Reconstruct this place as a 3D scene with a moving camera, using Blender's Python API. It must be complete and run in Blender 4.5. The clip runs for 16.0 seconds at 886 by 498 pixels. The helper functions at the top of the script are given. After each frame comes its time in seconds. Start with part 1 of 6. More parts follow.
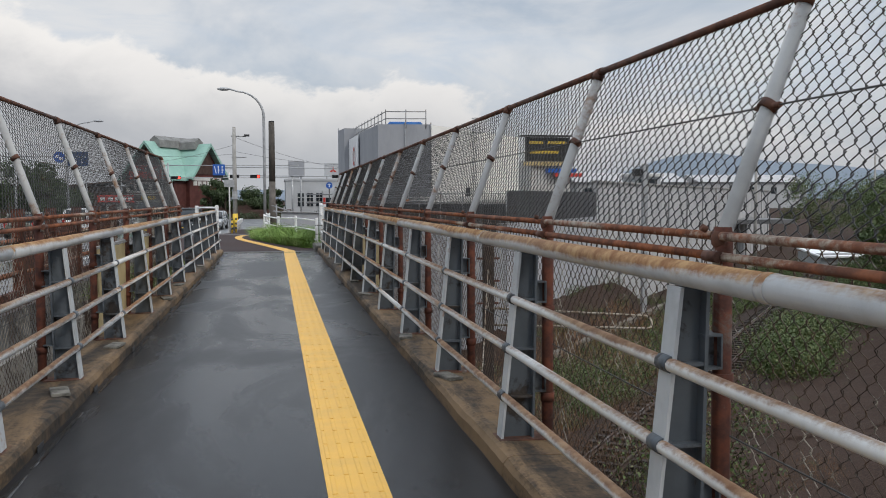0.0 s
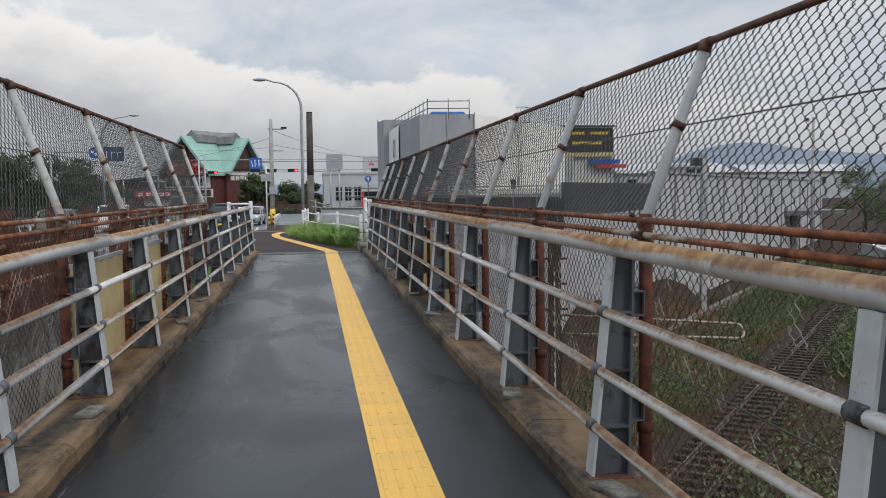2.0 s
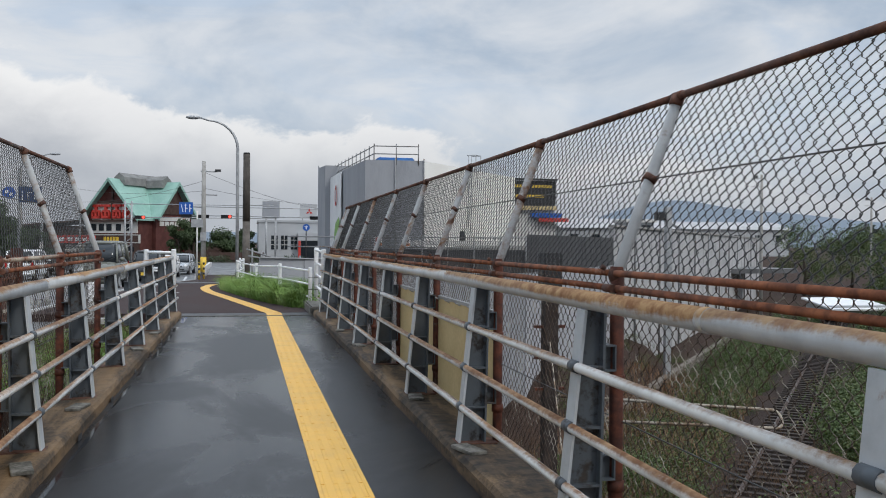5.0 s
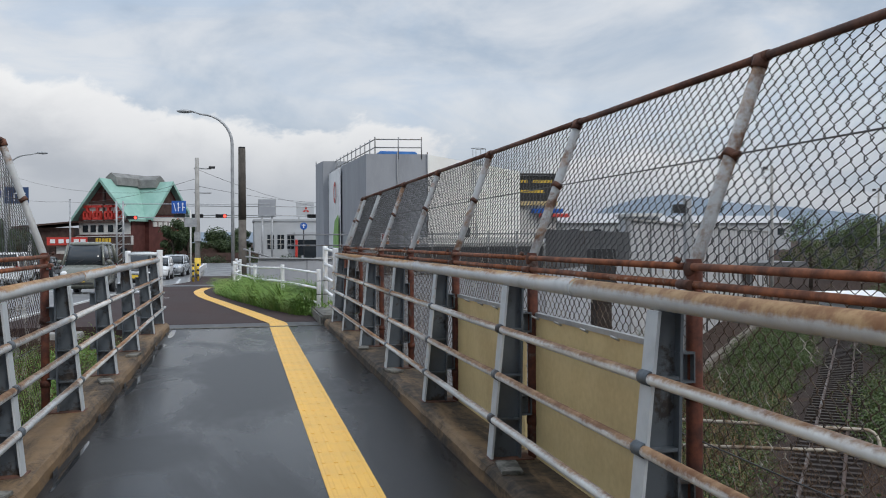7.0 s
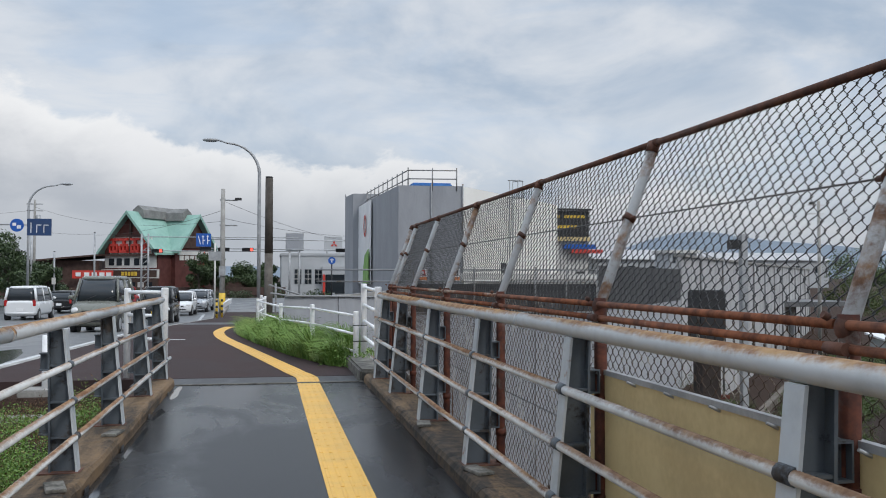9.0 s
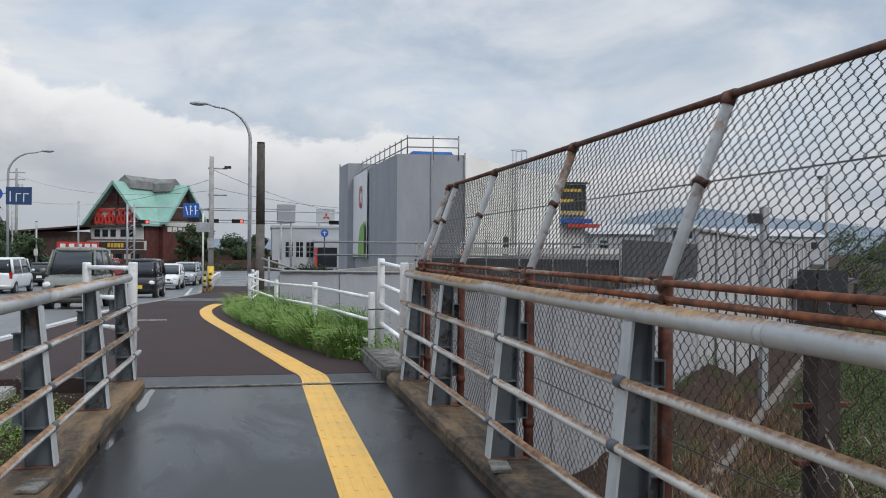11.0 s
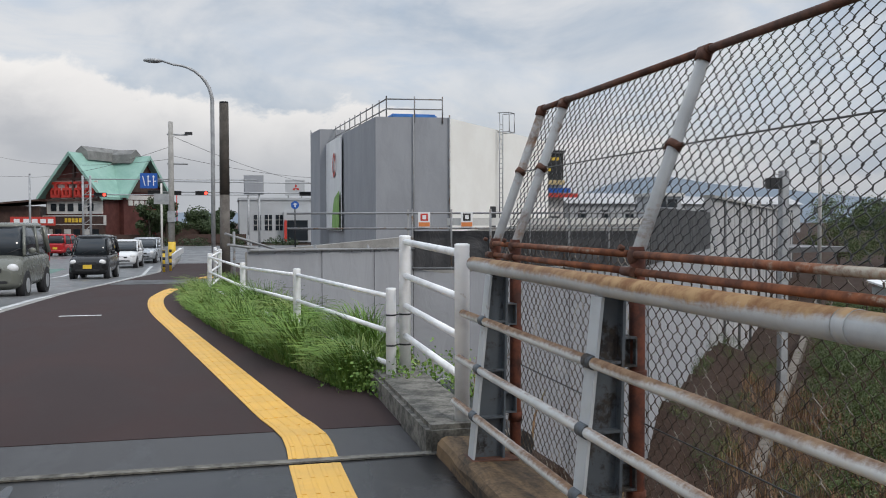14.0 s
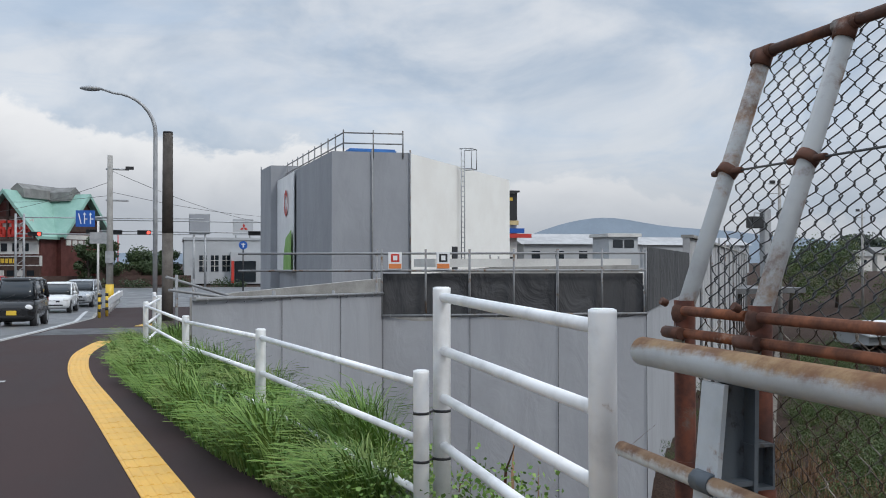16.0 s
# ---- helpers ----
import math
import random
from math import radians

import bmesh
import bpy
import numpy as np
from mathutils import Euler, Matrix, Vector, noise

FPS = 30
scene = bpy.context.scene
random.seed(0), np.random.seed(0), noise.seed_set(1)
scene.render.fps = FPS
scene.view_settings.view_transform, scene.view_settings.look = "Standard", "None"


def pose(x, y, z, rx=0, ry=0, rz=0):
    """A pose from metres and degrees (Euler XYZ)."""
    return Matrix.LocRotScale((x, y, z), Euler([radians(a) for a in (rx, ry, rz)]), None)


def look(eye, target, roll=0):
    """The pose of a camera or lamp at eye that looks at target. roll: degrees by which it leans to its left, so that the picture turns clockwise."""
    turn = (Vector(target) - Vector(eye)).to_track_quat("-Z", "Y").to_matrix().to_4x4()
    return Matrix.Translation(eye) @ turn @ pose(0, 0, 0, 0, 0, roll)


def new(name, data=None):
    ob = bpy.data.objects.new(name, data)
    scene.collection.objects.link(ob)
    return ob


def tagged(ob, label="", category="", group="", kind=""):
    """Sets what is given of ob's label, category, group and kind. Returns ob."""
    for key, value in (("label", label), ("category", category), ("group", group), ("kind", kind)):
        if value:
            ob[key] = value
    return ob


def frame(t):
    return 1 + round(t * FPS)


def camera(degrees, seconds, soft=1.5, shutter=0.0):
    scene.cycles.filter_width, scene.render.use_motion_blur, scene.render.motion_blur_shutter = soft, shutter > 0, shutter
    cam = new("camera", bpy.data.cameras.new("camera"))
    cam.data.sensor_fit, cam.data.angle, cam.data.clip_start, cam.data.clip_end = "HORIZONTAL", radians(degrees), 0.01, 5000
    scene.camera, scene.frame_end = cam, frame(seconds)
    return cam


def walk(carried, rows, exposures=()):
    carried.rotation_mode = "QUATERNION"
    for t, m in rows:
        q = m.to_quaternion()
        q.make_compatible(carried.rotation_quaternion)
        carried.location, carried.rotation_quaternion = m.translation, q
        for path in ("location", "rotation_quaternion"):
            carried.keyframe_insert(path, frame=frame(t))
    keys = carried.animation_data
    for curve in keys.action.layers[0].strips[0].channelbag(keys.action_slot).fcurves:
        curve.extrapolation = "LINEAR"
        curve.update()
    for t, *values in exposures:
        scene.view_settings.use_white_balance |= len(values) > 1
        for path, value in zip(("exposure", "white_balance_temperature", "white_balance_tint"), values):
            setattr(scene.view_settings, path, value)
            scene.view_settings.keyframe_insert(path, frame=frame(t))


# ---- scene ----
cam = camera(52.4, 16.0, 1.0)
PATH = [
    (0, (0.006, -0.364, 1.416), (0.373, 1.599, 1.305), -0.2),
    (0.5, (0.049, 0.315, 1.421), (0.407, 2.28, 1.321), -0.8),
    (1, (0.017, 0.965, 1.437), (0.39, 2.928, 1.358), -0.3),
    (1.5, (0.011, 1.646, 1.436), (0.339, 3.616, 1.328), -0.5),
    (2, (-0.05, 2.347, 1.43), (0.236, 4.323, 1.304), -0.7),
    (2.5, (-0.058, 3.033, 1.443), (0.257, 5.005, 1.337), -0.7),
    (3, (-0.117, 3.714, 1.456), (0.246, 5.68, 1.394), -0.2),
    (3.5, (-0.108, 4.387, 1.445), (0.283, 6.348, 1.408), -0.3),
    (4, (-0.13, 5.067, 1.431), (0.316, 7.017, 1.401), 0.4),
    (4.5, (-0.112, 5.744, 1.428), (0.322, 7.696, 1.407), 0.4),
    (4.7, (-0.135, 6.031, 1.418), (0.295, 7.985, 1.405), 0.5),
    (6.8, (-0.251, 8.719, 1.424), (0.187, 10.671, 1.41), -0.4),
    (7, (-0.226, 9.05, 1.394), (0.214, 11.001, 1.376), -0.3),
    (7.5, (-0.216, 9.73, 1.412), (0.186, 11.689, 1.409), 0.1),
    (8, (-0.19, 10.431, 1.416), (0.209, 12.391, 1.417), 0.2),
    (8.5, (-0.196, 11.172, 1.416), (0.218, 13.128, 1.45), 0.3),
    (9, (-0.162, 11.855, 1.426), (0.221, 13.818, 1.487), 0.1),
    (11.5, (-0.243, 15.202, 1.42), (0.17, 17.158, 1.369), 0.5),
    (12, (-0.192, 15.884, 1.434), (0.195, 17.842, 1.307), -0.4),
    (12.5, (-0.172, 16.556, 1.424), (0.182, 18.515, 1.24), -0.5),
    (13, (-0.142, 17.274, 1.409), (0.166, 19.24, 1.213), -0.0),
    (13.5, (-0.142, 17.983, 1.403), (0.206, 19.946, 1.239), 0.2),
    (14, (-0.112, 18.73, 1.419), (0.359, 20.673, 1.359), -0.1),
    (14.5, (-0.091, 19.43, 1.428), (0.482, 21.346, 1.388), -0.2),
    (15, (-0.076, 20.079, 1.423), (0.488, 21.998, 1.383), -0.4),
    (15.5, (-0.039, 20.758, 1.424), (0.537, 22.673, 1.419), -0.3),
    (16, (-0.046, 21.479, 1.438), (0.536, 23.392, 1.468), -0.1),
]
BALANCE = [(0, 0, 6800, 11), (2, 0, 6760, 11), (3, 0, 6630, 10), (4, 0, 6560, 10), (7, 0, 6500, 10), (9, 0, 6460, 10), (11.5, 0, 6620, 10), (12.5, 0, 6800, 11), (13.5, 0, 6880, 12), (14.5, 0, 6540, 10), (15.5, 0, 6450, 10), (16, 0, 6440, 10)]
walk(cam, [(t, look(eye, target, roll)) for t, eye, target, roll in PATH], BALANCE)

# ---- world, sun, exposure ----
SUN_UP, SUN_TURN = radians(42), radians(150)
world = bpy.data.worlds.new("overcast_sky")
scene.world = world
world.use_nodes = True


class Nodes:
    """A short way to write node trees."""

    def __init__(self, tree):
        self.t = tree
        tree.nodes.clear()

    def n(self, kind, props=None, **ins):
        nd = self.t.nodes.new(kind)
        p = props or {}
        if "operation" in p:
            nd.operation = p["operation"]
        if "interpolation_type" in p:
            nd.interpolation_type = p["interpolation_type"]
        if "data_type" in p:
            nd.data_type, nd.blend_type = p["data_type"], p["blend_type"]
        if "sky_type" in p:
            nd.sky_type, nd.sun_disc = p["sky_type"], p["sun_disc"]
            nd.sun_elevation, nd.sun_rotation = p["sun_elevation"], p["sun_rotation"]
        for k, v in ins.items():
            self.put(nd, k, v)
        return nd

    def put(self, nd, key, v):
        if key[0] == "i" and key[1:].isdigit():
            sock = nd.inputs[int(key[1:])]
        else:
            sock = nd.inputs[key.replace("_", " ")]
        if isinstance(v, bpy.types.NodeSocket):
            self.t.links.new(v, sock)
        elif isinstance(v, (tuple, list)) and len(v) == 3 and sock.type == "RGBA":
            sock.default_value = (*v, 1)
        else:
            sock.default_value = v

    def math(self, op, a, b=0.0, c=0.0):
        return self.n("ShaderNodeMath", {"operation": op}, i0=a, i1=b, i2=c).outputs[0]

    def ramp(self, fac, lo, hi, a=0.0, b=1.0):
        return self.n("ShaderNodeMapRange", {"interpolation_type": "SMOOTHSTEP"}, i0=fac, i1=lo, i2=hi, i3=a, i4=b).outputs[0]

    def mix(self, fac, a, b, mode="MIX"):
        nd = self.n("ShaderNodeMix", {"data_type": "RGBA", "blend_type": mode})
        self.put(nd, "i0", fac)
        self.put(nd, "i6", a)
        self.put(nd, "i7", b)
        return nd.outputs[2]

    def noise(self, vec, scale, detail=4.0, rough=0.55, dist=0.0):
        return self.n("ShaderNodeTexNoise", None, Vector=vec, Scale=scale, Detail=detail, Roughness=rough, Distortion=dist).outputs[0]

    def scaled(self, vec, s, off=(0, 0, 0)):
        return self.n("ShaderNodeMapping", None, Vector=vec, Scale=s, Location=off).outputs[0]


w = Nodes(world.node_tree)
ray = w.n("ShaderNodeTexCoord").outputs["Generated"]
xyz = w.n("ShaderNodeSeparateXYZ", None, Vector=ray)
up = xyz.outputs[2]
side = xyz.outputs[0]
# an overcast sky brightens towards the zenith
ZENITH = w.ramp(up, 0.36, 0.85, 1.0, 2.3)
nishita = w.n("ShaderNodeTexSky", {"sky_type": "NISHITA", "sun_disc": False, "sun_elevation": SUN_UP, "sun_rotation": SUN_TURN}).outputs[0]
clear = w.mix(1.0, nishita, (0.085, 0.085, 0.085), "MULTIPLY")
big = w.noise(w.scaled(ray, (1.6, 1.6, 3.4), (0.35, 0.1, 0.0)), 2.2, 6.0, 0.56, 0.5)
veil = w.mix(w.ramp(big, 0.34, 0.66), (0.42, 0.515, 0.64), (0.76, 0.79, 0.83))
streak = w.noise(w.scaled(ray, (2.2, 2.2, 8.0), (1.3, 0.7, 0.2)), 2.0, 7.0, 0.58, 0.9)
veil = w.mix(w.ramp(streak, 0.42, 0.72, 0.0, 0.6), veil, (0.49, 0.61, 0.77))
veil = w.mix(0.12, veil, clear)
puff = w.noise(w.scaled(ray, (1.0, 1.0, 1.5), (0.0, 0.0, 0.0)), 8.5, 9.0, 0.6, 0.25)
swell = w.noise(w.scaled(ray, (1.0, 1.0, 0.6), (0.4, 2.0, 0.0)), 3.2, 2.0, 0.5)
crest = w.math("ADD", w.math("MULTIPLY", w.math("SUBTRACT", puff, 0.5), 0.17), w.math("MULTIPLY", w.math("SUBTRACT", swell, 0.5), 0.2))
crest = w.math("ADD", crest, w.math("MULTIPLY", side, -0.16))
crest = w.math("ADD", crest, 0.155)
over = w.math("SUBTRACT", crest, up)
heap = w.ramp(over, -0.006, 0.014)
inner = w.noise(w.scaled(ray, (1.0, 1.0, 2.2), (0.6, 0.2, 0.4)), 9.0, 6.0, 0.5, 0.2)
lit = w.mix(w.ramp(over, 0.01, 0.13), (0.86, 0.87, 0.88), (0.475, 0.505, 0.555))
lit = w.mix(w.ramp(inner, 0.4, 0.7, 0.0, 0.55), lit, (0.80, 0.81, 0.83))
sky = w.mix(heap, veil, lit)
sky = w.mix(w.ramp(up, 0.16, 0.0, 0.0, 0.88), sky, (0.42, 0.458, 0.51))
sky = w.mix(1.0, sky, w.n("ShaderNodeCombineXYZ", None, X=ZENITH, Y=ZENITH, Z=ZENITH).outputs[0], "MULTIPLY")
sky = w.mix(w.ramp(up, 0.0, -0.05), sky, (0.12, 0.12, 0.12))
bg = w.n("ShaderNodeBackground", None, Color=sky, Strength=1.0)
w.t.links.new(bg.outputs[0], w.n("ShaderNodeOutputWorld").inputs[0])

sun = new("sun", bpy.data.lights.new("sun", "SUN"))
sun.data.energy, sun.data.angle, sun.data.color = 1.3, radians(14), (1.0, 0.96, 0.9)
sun.matrix_world = look((0, 0, 0), (-math.cos(SUN_UP) * math.sin(SUN_TURN), -math.cos(SUN_UP) * math.cos(SUN_TURN), -math.sin(SUN_UP)))


# ---- materials ----
def material(name, rough=0.7, metal=0.0, spec=0.5):
    m = bpy.data.materials.new(name)
    m.use_nodes = True
    k = Nodes(m.node_tree)
    k.b = k.n("ShaderNodeBsdfPrincipled", None, Roughness=rough, Metallic=metal)
    k.b.inputs["Specular IOR Level"].default_value = spec
    k.t.links.new(k.b.outputs[0], k.n("ShaderNodeOutputMaterial").inputs[0])
    k.pos = k.n("ShaderNodeNewGeometry").outputs["Position"]
    return m, k


def bump(k, height, strength=0.3, distance=0.01):
    k.put(k.b, "Normal", k.n("ShaderNodeBump", None, Height=height, Strength=strength, Distance=distance).outputs[0])


def plain(name, a, b=None, rough=0.7, metal=0.0, scale=6.0, fine=60.0, relief=0.15, spec=0.5):
    """Two tones mixed by coarse and fine noise, with a little relief."""
    m, k = material(name, rough, metal, spec)
    b = b or tuple(c * 0.8 for c in a)
    n1, n2 = k.noise(k.pos, scale, 5.0, 0.6), k.noise(k.pos, fine, 3.0)
    f = k.math("ADD", k.math("MULTIPLY", n1, 0.7), k.math("MULTIPLY", n2, 0.3))
    k.put(k.b, "Base_Color", k.mix(k.ramp(f, 0.35, 0.65), a, b))
    k.put(k.b, "Roughness", k.ramp(n1, 0.3, 0.7, max(rough - 0.1, 0.02), min(rough + 0.12, 1)))
    if relief:
        bump(k, f, relief)
    return m


def rusty(name, paint, amount, topside=0.0, rust_a=(0.17, 0.065, 0.028), rust_b=(0.34, 0.17, 0.07), long=0.45, rough=0.5, metal=0.0, soft=0.055, spread=0.08):
    """Old paint or zinc with rust breaking through; topside: more rust where rain stands."""
    m, k = material(name, rough, metal)
    patch = k.noise(k.scaled(k.pos, (2.0, long, 2.0)), 2.4, 7.0, 0.65, 0.4)
    speck = k.noise(k.pos, 38.0, 4.0, 0.7)
    f = k.math("ADD", k.math("MULTIPLY", patch, 0.78), k.math("MULTIPLY", speck, 0.22))
    if topside:
        nz = k.n("ShaderNodeSeparateXYZ", None, Vector=k.n("ShaderNodeNewGeometry").outputs["Normal"]).outputs[2]
        f = k.math("ADD", f, k.math("MULTIPLY", nz, topside))
    rnd = k.n("ShaderNodeObjectInfo").outputs["Random"]
    f = k.math("ADD", f, k.math("MULTIPLY", k.math("SUBTRACT", rnd, 0.5), spread))
    f = k.ramp(f, 1.0 - amount - soft, 1.0 - amount + soft)
    tone = k.noise(k.pos, 11.0, 6.0, 0.65)
    rust = k.mix(k.ramp(tone, 0.35, 0.68), rust_a, rust_b)
    dirt = k.mix(k.ramp(k.noise(k.pos, 5.0, 6.0, 0.6), 0.4, 0.75, 0.0, 0.6), paint, tuple(c * 0.62 for c in paint))
    k.put(k.b, "Base_Color", k.mix(f, dirt, rust))
    k.put(k.b, "Roughness", k.ramp(f, 0.0, 1.0, rough, 0.85))
    bump(k, k.math("ADD", k.math("MULTIPLY", f, 0.6), k.math("MULTIPLY", speck, 0.4)), 0.35, 0.004)
    return m


def wet(name, dry, damp, puddle=0.16, sheen=0.45, scale=0.9, off=0.0, spec=0.5, grit=0.25):
    """Damp asphalt: fine stone grain, darker wet stretches with a low gloss."""
    m, k = material(name, sheen, 0.0, spec)
    grain = k.noise(k.pos, 160.0, 2.0, 0.7)
    broad = k.noise(k.scaled(k.pos, (1.2, 0.5, 1.0), (off, off, 0)), scale, 5.0, 0.6, 0.5)
    f = k.ramp(broad, 0.38, 0.62)
    col = k.mix(f, dry, damp)
    col = k.mix(k.ramp(grain, 0.4, 0.75, 0.0, 0.35), col, tuple(c * 1.9 for c in dry))
    k.put(k.b, "Base_Color", col)
    k.put(k.b, "Roughness", k.math("ADD", k.ramp(f, 0.0, 1.0, sheen, puddle), k.math("MULTIPLY", grain, 0.12)))
    bump(k, grain, grit, 0.004)
    return m


def leafy(name, a, b, c):
    m, k = material(name, 0.6)
    rnd = k.n("ShaderNodeNewGeometry").outputs["Random Per Island"]
    col = k.mix(rnd, a, b)
    col = k.mix(k.math("MULTIPLY", k.ramp(k.noise(k.pos, 0.8, 4.0), 0.48, 0.66), k.ramp(rnd, 0.1, 0.8)), col, c)
    k.put(k.b, "Base_Color", col)
    k.put(k.b, "Transmission_Weight", 0.0)
    return m


def soil(name, a, b, green=None, cover=0.5):
    m, k = material(name, 0.95, 0.0, 0.2)
    n1, n2 = k.noise(k.pos, 0.35, 7.0, 0.65, 0.6), k.noise(k.pos, 14.0, 5.0, 0.7)
    col = k.mix(k.ramp(n2, 0.3, 0.7), a, b)
    if green:
        col = k.mix(k.ramp(n1, 1.0 - cover - 0.08, 1.0 - cover + 0.08), col, k.mix(n2, green, tuple(c * 1.7 for c in green)))
    k.put(k.b, "Base_Color", col)
    bump(k, n2, 0.8, 0.05)
    return m


def sheeting(name, a, b, folds=0.6):
    """Grey cloth tied over scaffolding: faint folds and stains."""
    m, k = material(name, 0.75)
    fold = k.noise(k.scaled(k.pos, (1.3, 1.3, 0.75)), 1.1, 4.0, 0.5, 1.2)
    stain = k.noise(k.scaled(k.pos, (0.8, 0.8, 0.3)), 0.9, 5.0, 0.6)
    weave = k.noise(k.pos, 45.0, 2.0)
    f = k.math("ADD", k.math("MULTIPLY", stain, 0.8), k.math("MULTIPLY", weave, 0.2))
    k.put(k.b, "Base_Color", k.mix(k.ramp(f, 0.35, 0.65), a, b))
    bump(k, fold, folds, 0.25)
    return m


def tactile_mat():
    m, k = material("tactile_yellow", 0.5)
    n1, n2 = k.noise(k.pos, 3.0, 6.0, 0.65), k.noise(k.pos, 90.0, 3.0, 0.7)
    col = k.mix(k.ramp(n1, 0.4, 0.75), (0.76, 0.43, 0.07), (0.64, 0.37, 0.08))
    col = k.mix(k.ramp(n2, 0.6, 0.8, 0.0, 0.45), col, (0.30, 0.2, 0.08))
    rnd = k.n("ShaderNodeObjectInfo").outputs["Random"]
    col = k.mix(k.math("MULTIPLY", rnd, 0.18), col, (0.5, 0.33, 0.1))
    k.put(k.b, "Base_Color", col)
    bump(k, n2, 0.2, 0.003)
    return m


def glassy(name, tint=(0.02, 0.025, 0.03)):
    m, k = material(name, 0.08)
    k.put(k.b, "Base_Color", tint)
    return m


def lamp_mat(name, colour, strength):
    m, k = material(name, 0.3)
    k.put(k.b, "Base_Color", colour)
    k.put(k.b, "Emission_Color", colour)
    k.put(k.b, "Emission_Strength", strength)
    return m


DECK = wet("wet_deck_coating", (0.0145, 0.0145, 0.0155), (0.0095, 0.0095, 0.0105), 0.17, 0.31, 0.6, 0.0, 0.32, 0.12)
WALKWAY = wet("dark_pavement_asphalt", (0.044, 0.0275, 0.0265), (0.031, 0.0195, 0.019), 0.76, 0.86, 0.7, 3.0, 0.25)
PATCH = wet("joint_asphalt", (0.042, 0.041, 0.042), (0.028, 0.028, 0.03), 0.38, 0.5, 1.4, 5.0)
ROAD = wet("road_asphalt", (0.125, 0.126, 0.128), (0.09, 0.092, 0.095), 0.26, 0.42, 0.5, 9.0)
KERB = rusty("stained_kerb_concrete", (0.185, 0.115, 0.056), 0.52, 0.0, (0.014, 0.011, 0.009), (0.075, 0.05, 0.028), 0.34, 0.75, soft=0.10)
CONCRETE = plain("weathered_concrete", (0.36, 0.35, 0.33), (0.22, 0.215, 0.2), 0.9, 0, 1.5, 30, 0.4)
DARKCON = plain("mossy_concrete", (0.20, 0.19, 0.165), (0.055, 0.053, 0.046), 0.9, 0, 9, 55, 0.9)
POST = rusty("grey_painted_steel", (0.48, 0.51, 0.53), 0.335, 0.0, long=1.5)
# post steel darkened in colour to paint in shade, with grime mottling
WEB = rusty("shade_toned_grimy_web", (0.088, 0.104, 0.12), 0.43, 0.0, (0.022, 0.020, 0.020), (0.065, 0.05, 0.04), 2.0)
RAIL = rusty("grey_handrail_paint", (0.52, 0.54, 0.55), 0.43, 0.34, (0.21, 0.10, 0.045), (0.41, 0.26, 0.13), 0.22, soft=0.10, spread=0.2)
BAR = rusty("grey_bar_paint", (0.66, 0.67, 0.66), 0.40, 0.22, (0.16, 0.075, 0.035), (0.33, 0.205, 0.115), 0.16, soft=0.10)
FPOST = rusty("zinc_fence_tube", (0.38, 0.385, 0.38), 0.43, 0.0, (0.11, 0.052, 0.028), (0.27, 0.16, 0.09), 0.9, soft=0.08)
RUST = rusty("rusted_steel", (0.10, 0.075, 0.06), 0.62, 0.0, (0.045, 0.014, 0.009), (0.135, 0.037, 0.017), 1.6, 0.7)
RUSTRAIL = rusty("rusted_rail_tube", (0.46, 0.41, 0.33), 0.60, 0.0, (0.10, 0.033, 0.016), (0.29, 0.10, 0.042), 0.3, 0.65, spread=0.13)
TOPRAIL = rusty("dark_rusted_tube", (0.24, 0.22, 0.2), 0.66, 0.0, (0.06, 0.028, 0.02), (0.15, 0.065, 0.04), 0.4, 0.65)
WIRE = rusty("fence_wire", (0.055, 0.058, 0.06), 0.42, 0.0, (0.035, 0.024, 0.018), (0.08, 0.05, 0.032), 1.0, 0.6)
WHITE = rusty("white_gloss_paint", (0.88, 0.885, 0.885), 0.325, 0.0, (0.25, 0.15, 0.08), (0.5, 0.4, 0.3), 1.0, 0.35)
TACTILE = tactile_mat()
TAN = plain("tan_board", (0.60, 0.48, 0.25), (0.49, 0.38, 0.20), 0.85, 0, 1.6, 25, 0.2)
STEEL = plain("galvanised_steel", (0.42, 0.43, 0.44), (0.30, 0.31, 0.32), 0.5, 0.3, 3, 40, 0.1)
SCAFF = rusty("scaffold_tube", (0.24, 0.245, 0.25), 0.4, 0.0, (0.12, 0.07, 0.04), (0.2, 0.13, 0.08), 1.0)
SHEET = sheeting("grey_scaffold_sheet", (0.315, 0.328, 0.352), (0.27, 0.282, 0.304), 0.12)
HOARD = sheeting("grey_hoarding_cloth", (0.365, 0.375, 0.395), (0.32, 0.328, 0.348), 0.16)
NET = sheeting("dark_mesh_sheet", (0.068, 0.068, 0.07), (0.045, 0.045, 0.048))
CREAM = plain("cream_wall_cladding", (0.88, 0.87, 0.82), (0.82, 0.80, 0.75), 0.7, 0, 0.5, 20, 0.05)
GREENROOF = plain("verdigris_roof", (0.27, 0.45, 0.385), (0.21, 0.37, 0.315), 0.6, 0, 0.6, 8, 0.1)
GREYROOF = plain("grey_roof_tiles", (0.23, 0.23, 0.22), (0.15, 0.15, 0.145), 0.8, 0, 1, 12, 0.3)
TIMBER = plain("dark_brown_timber", (0.075, 0.04, 0.03), (0.05, 0.028, 0.022), 0.7, 0, 2, 20, 0.2)
REDWALL = plain("dark_red_wall", (0.11, 0.030, 0.024), (0.075, 0.025, 0.02), 0.75, 0, 1, 20, 0.1)
REDSIGN = plain("red_sign_face", (0.55, 0.045, 0.03), (0.46, 0.04, 0.03), 0.5, 0, 1, 20, 0)
